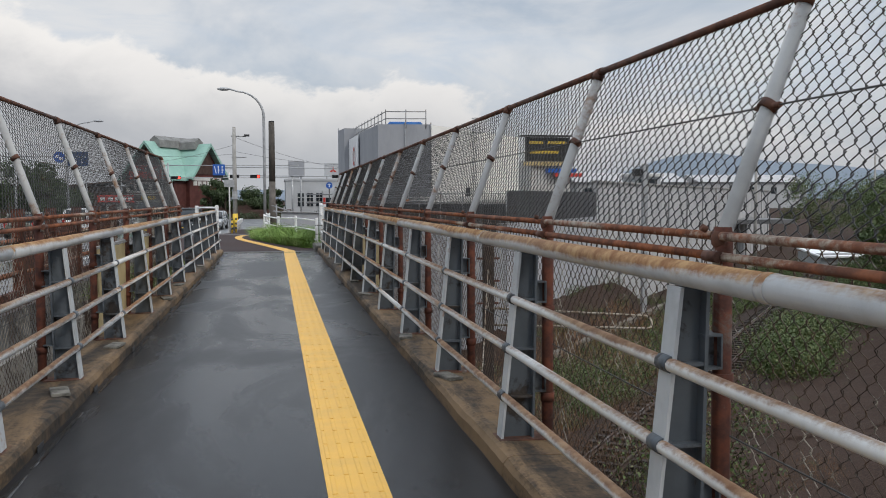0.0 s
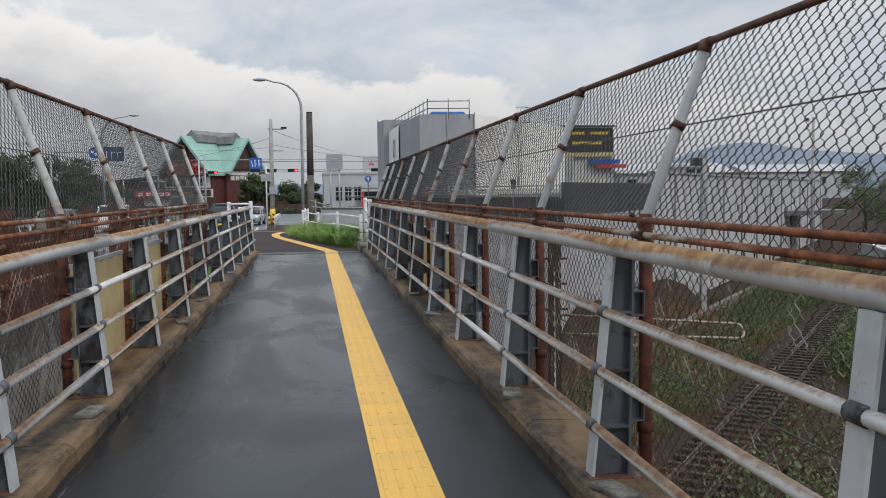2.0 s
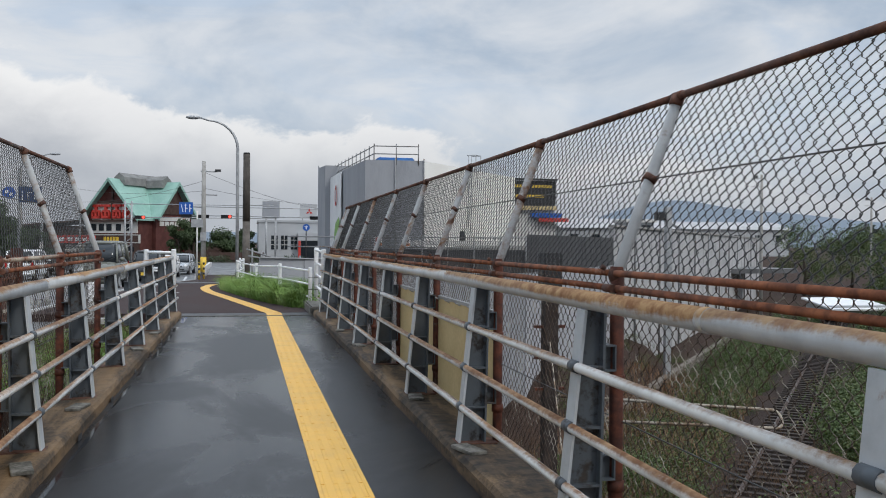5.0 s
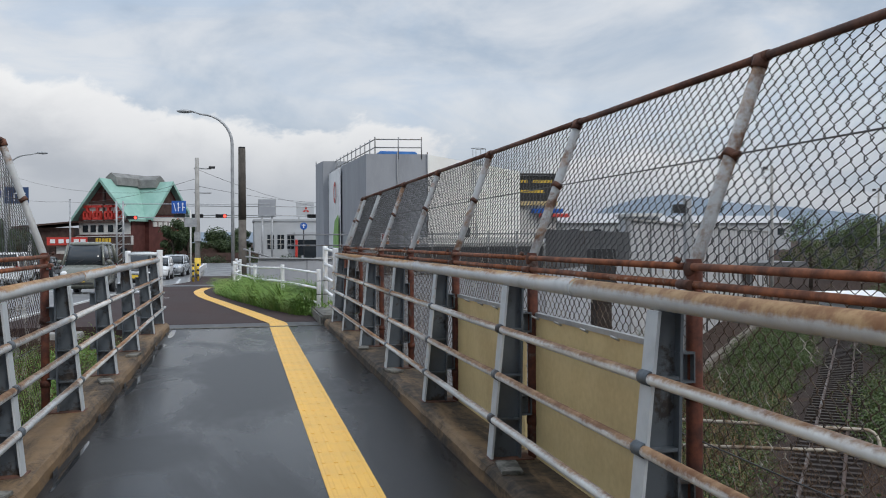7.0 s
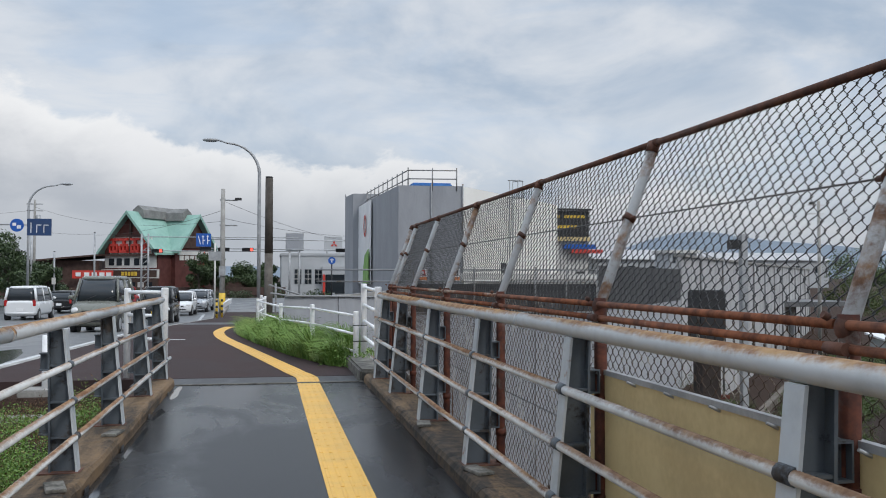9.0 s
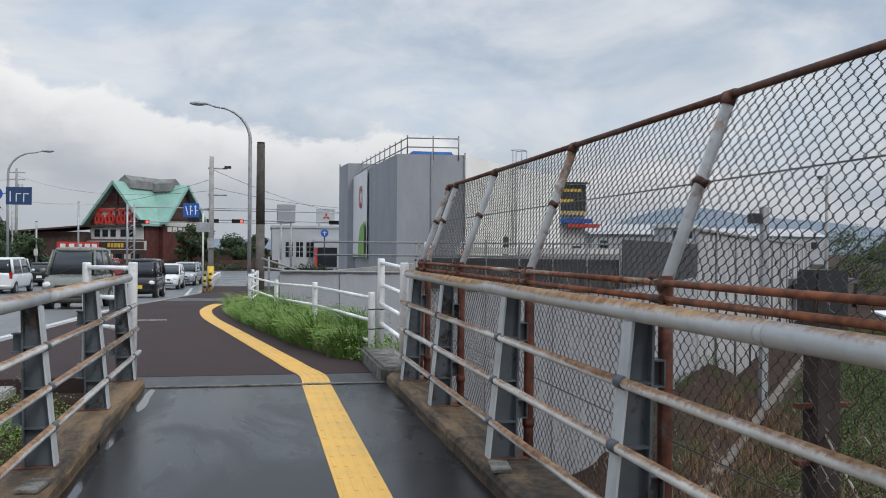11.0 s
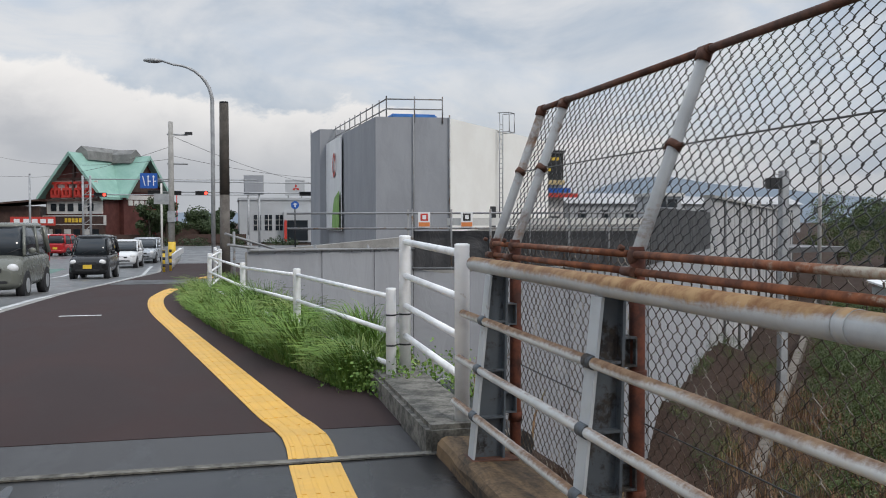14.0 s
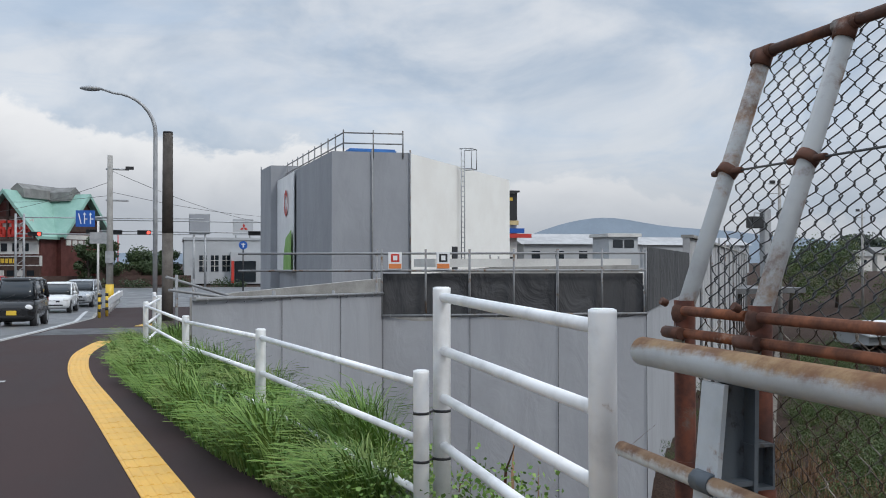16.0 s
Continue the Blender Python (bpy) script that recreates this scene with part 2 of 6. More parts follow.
OFFWHITE = plain("off_white_paint", (0.62, 0.61, 0.58), (0.5, 0.49, 0.47), 0.7, 0, 1, 20, 0.05)
GREYWALL = plain("pale_grey_wall", (0.42, 0.435, 0.45), (0.36, 0.375, 0.39), 0.75, 0, 0.4, 16, 0.05)
PANEL = plain("pale_concrete_panel", (0.45, 0.45, 0.45), (0.34, 0.34, 0.345), 0.85, 0, 0.5, 10, 0.2)
BLUE = plain("blue_sign_face", (0.012, 0.10, 0.42), (0.012, 0.085, 0.36), 0.4, 0, 1, 20, 0)
NAVY = plain("navy_sign_face", (0.02, 0.055, 0.15), (0.02, 0.05, 0.13), 0.4, 0, 1, 20, 0)
SIGNWHITE = plain("white_sign_film", (0.78, 0.79, 0.8), (0.72, 0.73, 0.74), 0.4, 0, 1, 20, 0)
YELLOW = plain("yellow_sign_film", (0.75, 0.5, 0.05), (0.65, 0.43, 0.05), 0.5, 0, 1, 20, 0)
BLACK = plain("black_sign_face", (0.025, 0.025, 0.027), (0.018, 0.018, 0.02), 0.45, 0, 1, 20, 0)
ORANGE = plain("orange_sign_film", (0.7, 0.22, 0.06), (0.6, 0.2, 0.06), 0.5, 0, 1, 20, 0)
LIME = plain("green_banner_print", (0.22, 0.42, 0.10), (0.18, 0.36, 0.09), 0.6, 0, 1, 20, 0)
TARP = plain("blue_tarpaulin", (0.06, 0.24, 0.62), (0.045, 0.18, 0.5), 0.5, 0, 2, 20, 0.3)
POLEBROWN = plain("dark_pole_sleeve", (0.085, 0.072, 0.06), (0.05, 0.044, 0.038), 0.8, 0, 2, 20, 0.2)
POLESTAIN = plain("stained_pole", (0.14, 0.125, 0.11), (0.085, 0.075, 0.066), 0.85, 0, 2, 25, 0.3)
POLECON = plain("concrete_pole", (0.36, 0.35, 0.33), (0.25, 0.245, 0.23), 0.85, 0, 2, 25, 0.2)
LINE = plain("road_line_paint", (0.62, 0.63, 0.63), (0.40, 0.41, 0.41), 0.6, 0, 5, 50, 0.2)
GREENLANE = plain("green_road_coating", (0.10, 0.20, 0.16), (0.08, 0.15, 0.125), 0.6, 0, 1, 40, 0.2)
EARTH = soil("brown_cutting_soil", (0.030, 0.019, 0.015), (0.062, 0.039, 0.029), (0.04, 0.055, 0.016), 0.30)
PUDDLE = glassy("standing_water", (0.02, 0.021, 0.023))
OLDWIRE = rusty("pale_old_wire", (0.34, 0.30, 0.24), 0.45, 0.0, (0.13, 0.085, 0.05), (0.24, 0.17, 0.11), 1.0, 0.6)
BALLAST = soil("rusty_ballast", (0.022, 0.015, 0.013), (0.048, 0.033, 0.027))
SLEEPER = plain("weathered_sleeper", (0.042, 0.03, 0.025), (0.024, 0.018, 0.015), 0.9, 0, 4, 30, 0.4)
IRON = rusty("rail_iron", (0.09, 0.08, 0.075), 0.55, 0.0, (0.035, 0.022, 0.018), (0.085, 0.05, 0.036), 0.5, 0.5)
GRASS = leafy("fresh_grass", (0.075, 0.165, 0.024), (0.19, 0.31, 0.06), (0.27, 0.32, 0.10))
SHRUB = leafy("weed_leaves", (0.034, 0.058, 0.014), (0.078, 0.12, 0.026), (0.13, 0.125, 0.042))
TREELEAF = leafy("tree_leaves", (0.022, 0.042, 0.016), (0.045, 0.075, 0.025), (0.035, 0.055, 0.02))
DRYWEED = leafy("dry_weeds", (0.10, 0.05, 0.028), (0.19, 0.105, 0.05), (0.065, 0.06, 0.024))
STRAW = leafy("dry_straw", (0.10, 0.045, 0.024), (0.29, 0.165, 0.08), (0.13, 0.13, 0.04))
# dark rust, with pale patches painted in for glints along the wire
MESHWIRE = rusty("rusty_wire_painted_glints", (0.36, 0.33, 0.28), 0.54, 0.0, (0.028, 0.020, 0.015), (0.085, 0.052, 0.032), 2.5, 0.6)
BARK = plain("bark", (0.09, 0.07, 0.055), (0.05, 0.04, 0.032), 0.9, 0, 6, 40, 0.5)
# distance haze is painted into this pale blue-grey base colour
HILL = plain("haze_tinted_hill", (0.205, 0.245, 0.29), (0.185, 0.222, 0.262), 1.0, 0, 0.02, 0.2, 0, 0.0)
WOODED = leafy("far_wood_leaves", (0.03, 0.045, 0.03), (0.055, 0.075, 0.045), (0.045, 0.06, 0.038))
TROUGH = plain("dirty_trough_concrete", (0.20, 0.175, 0.145), (0.11, 0.095, 0.08), 0.9, 0, 2.5, 30, 0.4)
TYRE = plain("tyre_rubber", (0.02, 0.02, 0.02), (0.03, 0.03, 0.03), 0.8, 0, 8, 50, 0.1)
GLASS = glassy("dark_window_glass")
CARBLACK = plain("black_car_paint", (0.012, 0.012, 0.013), (0.015, 0.015, 0.016), 0.18, 0, 2, 20, 0)
CARWHITE = plain("white_car_paint", (0.72, 0.73, 0.74), (0.70, 0.71, 0.72), 0.2, 0, 2, 20, 0)
CARSILVER = plain("silver_car_paint", (0.42, 0.44, 0.46), (0.40, 0.42, 0.44), 0.25, 0.4, 2, 20, 0)
CARKHAKI = plain("grey_green_car_paint", (0.17, 0.175, 0.15), (0.155, 0.16, 0.14), 0.25, 0.2, 2, 20, 0)
CARRED = plain("red_car_paint", (0.42, 0.02, 0.025), (0.38, 0.02, 0.022), 0.2, 0, 2, 20, 0)
REDLAMP = lamp_mat("red_signal_light", (1.0, 0.06, 0.04), 3.0)
TAIL = plain("red_lens", (0.4, 0.02, 0.02), (0.35, 0.02, 0.02), 0.2, 0, 2, 20, 0)
LENS = plain("clear_lens", (0.7, 0.7, 0.7), (0.6, 0.6, 0.6), 0.15, 0, 2, 20, 0)
FARTREE = leafy("far_tree_leaves", (0.03, 0.052, 0.02), (0.06, 0.095, 0.032), (0.045, 0.07, 0.025))
BLACKPIPE = plain("black_plastic_pipe", (0.02, 0.02, 0.021), (0.03, 0.03, 0.03), 0.4, 0, 4, 40, 0)


# ---- building helpers ----
class Geo:
    """Gathers vertices and faces for one mesh."""

    def __init__(self):
        self.v, self.f, self.s = [], [], []

    def add(self, verts, faces, smooth=False):
        o = len(self.v)
        self.v.extend(Vector(p) for p in verts)
        self.f.extend(tuple(i + o for i in f) for f in faces)
        self.s.extend([smooth] * len(faces))
        return self

    def box(self, lo, hi, m=None):
        (a, b, c), (d, e, f) = lo, hi
        pts = [Vector(p) for p in ((a, b, c), (d, b, c), (d, e, c), (a, e, c), (a, b, f), (d, b, f), (d, e, f), (a, e, f))]
        if m is not None:
            pts = [m @ p for p in pts]
        return self.add(pts, [(3, 2, 1, 0), (4, 5, 6, 7), (0, 1, 5, 4), (1, 2, 6, 5), (2, 3, 7, 6), (3, 0, 4, 7)])

    def prism(self, ring, shift):
        """A closed polygon swept along shift."""
        n, shift = len(ring), Vector(shift)
        pts = [Vector(p) for p in ring]
        pts += [p + shift for p in pts]
        return self.add(pts, [tuple(reversed(range(n))), tuple(range(n, 2 * n))] + [(i, (i + 1) % n, n + (i + 1) % n, n + i) for i in range(n)])

    def tube(self, path, r, n=8, r_end=None, caps=True):
        """A round tube along a list of points."""
        path = [Vector(p) for p in path]
        r_end = r if r_end is None else r_end
        rings, last = [], None
        for i, p in enumerate(path):
            d = (path[min(i + 1, len(path) - 1)] - path[max(i - 1, 0)]).normalized()
            u = (last - d * last.dot(d)) if last is not None else d.orthogonal()
            u.normalize()
            last = u
            w2 = d.cross(u)
            rr = r + (r_end - r) * i / max(len(path) - 1, 1)
            rings.append([p + (u * math.cos(2 * math.pi * j / n) + w2 * math.sin(2 * math.pi * j / n)) * rr for j in range(n)])
        o = len(self.v)
        for ring in rings:
            self.v.extend(ring)
        for i in range(len(rings) - 1):
            for j in range(n):
                a, b = o + i * n + j, o + i * n + (j + 1) % n
                self.f.append((a, b, b + n, a + n))
                self.s.append(n > 4)
        if caps:
            self.f += [tuple(o + j for j in reversed(range(n))), tuple(o + (len(rings) - 1) * n + j for j in range(n))]
            self.s += [False, False]
        return self

    def ball(self, c, r, n=10, flat=1.0):
        c, k = Vector(c), n // 2
        pts = [c + Vector((r * math.sin(math.pi * i / k) * math.cos(2 * math.pi * j / n), r * math.sin(math.pi * i / k) * math.sin(2 * math.pi * j / n), r * flat * math.cos(math.pi * i / k))) for i in range(k + 1) for j in range(n)]
        return self.add(pts, [(i * n + j, (i + 1) * n + j, (i + 1) * n + (j + 1) % n, i * n + (j + 1) % n) for i in range(k) for j in range(n)], True)

    def turned(self, m):
        self.v = [m @ p for p in self.v]
        return self

    def mesh(self, name, bevel=0.0):
        me = bpy.data.meshes.new(name)
        me.from_pydata([tuple(p) for p in self.v], [], self.f)
        me.polygons.foreach_set("use_smooth", self.s)
        if bevel:
            bm = bmesh.new()
            bm.from_mesh(me)
            bmesh.ops.bevel(bm, geom=[e for e in bm.edges if len(e.link_faces) == 2 and e.calc_face_angle(0) > 0.6], offset=bevel, segments=2, affect="EDGES", clamp_overlap=True)
            bm.to_mesh(me)
            bm.free()
        me.update()
        return me


def thing(name, at, label, category, group="", kind="", turn=0.0):
    ob = new(name)
    ob.empty_display_size = 0.1
    ob.matrix_basis = pose(*at, 0, 0, turn)
    return tagged(ob, label, category, group, kind)


def part(name, geo, mat, parent, label="", world_space=False, bevel=0.0, kind=""):
    """One mesh object under a thing or a part; world_space: its points are given in the world, not from its thing's base."""
    if world_space:
        bpy.context.view_layer.update()
        geo.turned(parent.matrix_world.inverted())
    ob = new(name, geo.mesh(name, bevel))
    ob.data.materials.append(mat)
    ob.parent = parent
    return tagged(ob, label, kind=kind)


def single(name, geo, mat, label, category="", kind="", bevel=0.0, at=(0, 0, 0), group=""):
    ob = new(name, geo.mesh(name, bevel))
    ob.data.materials.append(mat)
    ob.matrix_basis = pose(*at)
    return tagged(ob, label, category, group, kind)


def shared(name, me, parent, m):
    """One more piece on an existing mesh."""
    ob = new(name, me)
    ob.parent = parent
    ob.matrix_basis = m
    return ob


def quads(name, centres, us, vs, mat, ob_parent=None, label="", category="", kind="stuff", at=(0, 0, 0)):
    """Many small four-cornered leaves in one mesh, from arrays."""
    c, u, v = (np.asarray(a, dtype=float) for a in (centres, us, vs))
    n = len(c)
    pts = np.stack([c - u, c - v * 0.6, c + u, c + v], 1).reshape(-1, 3)
    me = bpy.data.meshes.new(name)
    me.vertices.add(4 * n)
    me.vertices.foreach_set("co", pts.ravel())
    me.loops.add(4 * n)
    me.loops.foreach_set("vertex_index", np.arange(4 * n))
    me.polygons.add(n)
    me.polygons.foreach_set("loop_start", np.arange(0, 4 * n, 4))
    me.update(calc_edges=True)
    me.materials.append(mat)
    ob = new(name, me)
    if ob_parent:
        ob.parent = ob_parent
    else:
        ob.matrix_basis = pose(*at)
    return tagged(ob, label, category, kind=kind)


def foliage(rng, blobs, per, size):
    """Leaf centres and axes gathered in clumps; blobs are (x, y, z, rx, ry, rz)."""
    cs, us, vs = [], [], []
    for x, y, z, rx, ry, rz in blobs:
        d = rng.normal(size=(per, 3))
        d /= np.linalg.norm(d, axis=1)[:, None]
        rad = rng.uniform(0.35, 1.08, (per, 1)) ** 0.6
        for freq in (2.2, 4.5):
            rad = rad * (1 + 0.2 * np.sin(d @ rng.normal(0, freq, (3, 1)) + rng.uniform(0, 6.3)))
        cs.append(np.array([x, y, z]) + d * rad * np.array([rx, ry, rz]))
        u = rng.normal(size=(per, 3))
        u /= np.linalg.norm(u, axis=1)[:, None]
        v = np.cross(u, d + rng.normal(scale=0.5, size=(per, 3)))
        v /= np.linalg.norm(v, axis=1)[:, None] + 1e-6
        s = size * rng.uniform(0.6, 1.4, (per, 1))
        us.append(u * s * 0.6)
        vs.append(v * s)
    return np.concatenate(cs), np.concatenate(us), np.concatenate(vs)


def fall(y):
    """Height of the road and pavement: level on the bridge, then sloping down to the crossing."""
    return float(np.interp(y, (26, 41, 61, 75), (0, -0.2, -0.8, -0.95)))


# ---- footbridge ----
MID = -0.10                       # middle line of the footbridge
IN = 1.22                         # kerb's inner edge from the middle line
JOINT, BACK = 24.05, -6.0         # end of the deck, and where it starts behind the walker
PITCH, LAST = 1.96, 22.01         # post spacing, and the last full post
POSTS = [LAST - PITCH * i for i in range(14)][::-1]
RAILTOP = {1: 1.168, -1: 1.108}   # middle of the top tube
BARS = {1: (0.34, 0.60, 0.87), -1: (0.34, 0.578, 0.823)}
FENCETOP = {1: 2.105, -1: 2.168}
SHIFT = {1: 0.0, -1: 0.25}        # the left row stands a little further on


def bridge_deck():
    floor = thing("floor_deck", (MID, BACK, -0.35), "wet dark grey coated footbridge deck", "deck", kind="structure")
    part("slab", Geo().box((-IN - 0.02, 0, 0.0), (IN + 0.02, JOINT - BACK, 0.35)), DECK, floor)
    for s in (-1, 1):
        part("girder", Geo().box((s * 1.5 - 0.12, 0, -0.75), (s * 1.5 + 0.12, JOINT - BACK, 0.05)), DARKCON, floor)
    plate = Geo()
    plate.box((-IN, JOINT - BACK - 0.02, 0.352), (IN + 0.02, JOINT - BACK + 0.05, 0.362))
    part("joint_plate", plate, DARKCON, floor, "worn grey expansion joint across the deck")


def kerb(side):
    name = "kerb_east" if side > 0 else "kerb_west"
    ob = thing(name, (MID + side * IN, BACK, -0.1), "brown-stained worn concrete kerb along the deck", "kerb", kind="structure")
    ln = (JOINT - 0.02 - BACK) / 9
    ring = [(0, 0, 0), (0.40, 0, 0), (0.40, 0, 0.20), (0.07, 0, 0.213), (0.035, 0, 0.202), (0.012, 0, 0.172)]
    for i in range(9):
        pts = [(x * side, 0.004 + i * ln, z) for x, _, z in ring]
        g = Geo()
        m, n = len(pts), 36
        for k in range(n + 1):
            y = 0.004 + i * ln + (ln - 0.008) * k / n
            for j, (x, _, z) in enumerate(pts):
                worn = 0.013 if j >= 3 else 0.0
                dx = worn * noise.noise(Vector((y * 3.1, j * 0.35, side * 9)))
                g.v.append(Vector((x + side * dx, y, z - abs(dx) * 0.6 + worn * 0.5 * noise.noise(Vector((y * 7.0, j, side))))))
        for k in range(n):
            for j in range(m):
                q = (k * m + j, k * m + (j + 1) % m, (k + 1) * m + (j + 1) % m, (k + 1) * m + j)
                g.f.append(q if side < 0 else q[::-1])
        cap = tuple(range(m))
        g.f += [cap[::-1] if side < 0 else cap, tuple(n * m + j for j in (cap if side < 0 else cap[::-1]))]
        g.s = [False] * len(g.f)
        part("kerb_length", g, KERB, ob)


def post_pieces(side):
    """H-section post: a flange towards the walker leaning back, a web, a rear flange and stiffeners, a foot plate."""
    lo_z, hi_z = 0.11, RAILTOP[side] - 0.043
    front = lambda z: side * (1.30 + (z - 0.11) * 0.10)
    rear = lambda z: side * (1.485 + (z - 0.11) * 0.02)
    out = []
    # rear flange and web get the steel colour with shade painted in
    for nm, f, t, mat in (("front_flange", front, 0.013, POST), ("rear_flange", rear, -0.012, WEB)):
        ring = [(f(lo_z), -0.05, lo_z), (f(hi_z), -0.05, hi_z), (f(hi_z) + side * t, -0.05, hi_z), (f(lo_z) + side * t, -0.05, lo_z)]
        out.append((nm, Geo().prism(ring if side < 0 else ring[::-1], (0, 0.10, 0)), mat))
    g = Geo().prism([(front(lo_z) + side * 0.01, -0.005, lo_z), (rear(lo_z) - side * 0.01, -0.005, lo_z), (rear(hi_z) - side * 0.01, -0.005, hi_z), (front(hi_z) + side * 0.01, -0.005, hi_z)], (0, 0.01, 0))
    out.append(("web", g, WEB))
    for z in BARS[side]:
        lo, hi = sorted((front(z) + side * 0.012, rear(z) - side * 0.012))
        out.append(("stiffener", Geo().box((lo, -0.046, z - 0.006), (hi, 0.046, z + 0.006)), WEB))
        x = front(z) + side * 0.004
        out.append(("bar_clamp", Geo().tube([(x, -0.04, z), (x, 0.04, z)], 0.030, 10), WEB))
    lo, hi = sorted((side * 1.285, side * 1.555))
    out.append(("foot_plate", Geo().box((lo, -0.085, 0.10), (hi, 0.085, 0.113)), TOPRAIL))
    for z in (0.36, RAILTOP[side] - 0.318):
        lo, hi = sorted((side * 1.487, side * 1.555))
        g = Geo()
        g.box((lo, -0.045, z), (hi, 0.045, z + 0.008)).box((lo, -0.045, z + 0.11), (hi, 0.045, z + 0.118)).box((lo, -0.004, z), (hi, 0.004, z + 0.118)).box((hi - 0.006, -0.045, z), (hi, 0.045, z + 0.118))
        out.append(("bracket", g, WEB))
    return out


def handrail(side, ends, group="handrails"):
    ob = thing("handrail_east" if side > 0 else "handrail_west", (MID, 0, 0.1), "grey painted steel railing on kerb, rust-streaked top tube and three bars", "railing", group)
    dz = 0.1
    kinds = []
    for nm, g, mat in post_pieces(side):
        me = g.turned(Matrix.Translation((0, 0, -dz))).mesh(nm)
        me.materials.append(mat)
        kinds.append((nm, me))
    for y in [p + SHIFT[side] for p in POSTS if p + SHIFT[side] < ends - 0.8] + [ends - 0.42]:
        for nm, me in kinds:
            shared(nm, me, ob, pose(0, y, 0))
    plate = Geo().box((-0.06, -0.13, 0), (0.06, 0.13, 0.022)).mesh("packing_slab", 0.004)
    plate.materials.append(DARKCON)
    for i, p in enumerate(POSTS):
        if i % 3 != 1 and p < ends - 1:
            shared("packing_slab", plate, ob, pose(side * (1.31 + 0.03 * (i % 2)), p - 0.28, 0.105 - dz + 0.005, 0, 0, 12 * (i % 3) - 8))
    cuts = [BACK + 0.1, 1.9, 5.3, 9.2, 13.1, 17.1, 20.6, ends]
    for a, b in zip(cuts, cuts[1:]):
        x = side * 1.435
        g = Geo().tube([(x, a + 0.002, RAILTOP[side] - dz), (x, b - 0.002, RAILTOP[side] - dz)], 0.0435, 16)
        part("top_tube", g, RAIL, ob, "rust-streaked grey top tube")
        sl = Geo().tube([(x, b - 0.05, RAILTOP[side] - dz), (x, b - 0.004, RAILTOP[side] - dz)], 0.0455, 16)
        if b < ends:
            part("sleeve", sl, RAIL, ob)
    for z in BARS[side]:
        x = side * (1.30 + (z - 0.11) * 0.10)
        for a, b in ((BACK + 0.1, 8.3), (8.3, 16.2), (16.2, ends + 0.03)):
            part("bar", Geo().tube([(x, a, z - dz), (x, b - 0.003, z - dz)], 0.0230, 12), BAR, ob)
    return ob


def chain_link(y0, y1, foot, head, cell, tall, r):
    """Zigzag wires hooked into each other at short knuckles, on the slanting plane from foot to head (x, z)."""
    (x0, z0), (x1, z1) = foot, head
    length = math.hypot(x1 - x0, z1 - z0)
    ux, uz = (x1 - x0) / length, (z1 - z0) / length
    steps = max(2, int(round(length / (tall / 2))))
    wires = int((y1 - y0) / cell)
    n = 2 * (steps + 1)
    bend = np.arange(n) // 2
    pos = bend + np.where(np.arange(n) % 2 == 0, -0.17, 0.17)
    sign = np.where(bend % 2 == 0, -1.0, 1.0)
    ang = np.array([0, 2.0944, 4.18879])
    rng = np.random.default_rng(int(abs(y0 * 100)) + 7)
    sway = rng.normal(0, 0.004, (wires, n)).cumsum(1) * 0.12
    verts, faces = [], []
    for i in range(wires):
        way = sign * (1 if i % 2 else -1)
        y = y0 + (i + 0.5) * cell + way * cell * 0.535 + sway[i] + rng.normal(0, 0.0016, n)
        s = np.clip(pos, 0, steps) * length / steps + rng.normal(0, 0.0022, n)
        off = way * np.where(np.arange(n) % 2 == 0, 1, -1) * r
        px, pz = x0 + ux * s + uz * off, z0 + uz * s - ux * off
        ring = np.stack([px[:, None] + np.cos(ang) * r * uz, y[:, None] + np.sin(ang) * r, pz[:, None] - np.cos(ang) * r * ux], 2)
        verts.append(ring.reshape(-1, 3))
        a = i * n * 3 + 3 * np.arange(n - 1)
        for j in range(3):
            faces.append(np.stack([a + j, a + (j + 1) % 3, a + 3 + (j + 1) % 3, a + 3 + j], 1))
    return np.concatenate(verts), np.concatenate(faces)


def array_part(name, verts, faces, mat, parent, label="", kind=""):
    me = bpy.data.meshes.new(name)
    n = len(faces)
    me.vertices.add(len(verts))
    me.vertices.foreach_set("co", np.asarray(verts, dtype=float).ravel())
    me.loops.add(4 * n)
    me.loops.foreach_set("vertex_index", np.asarray(faces).ravel())
    me.polygons.add(n)
    me.polygons.foreach_set("loop_start", np.arange(0, 4 * n, 4))
    me.update(calc_edges=True)
    me.materials.append(mat)
    ob = new(name, me)
    ob.parent = parent
    return tagged(ob, label, kind=kind)


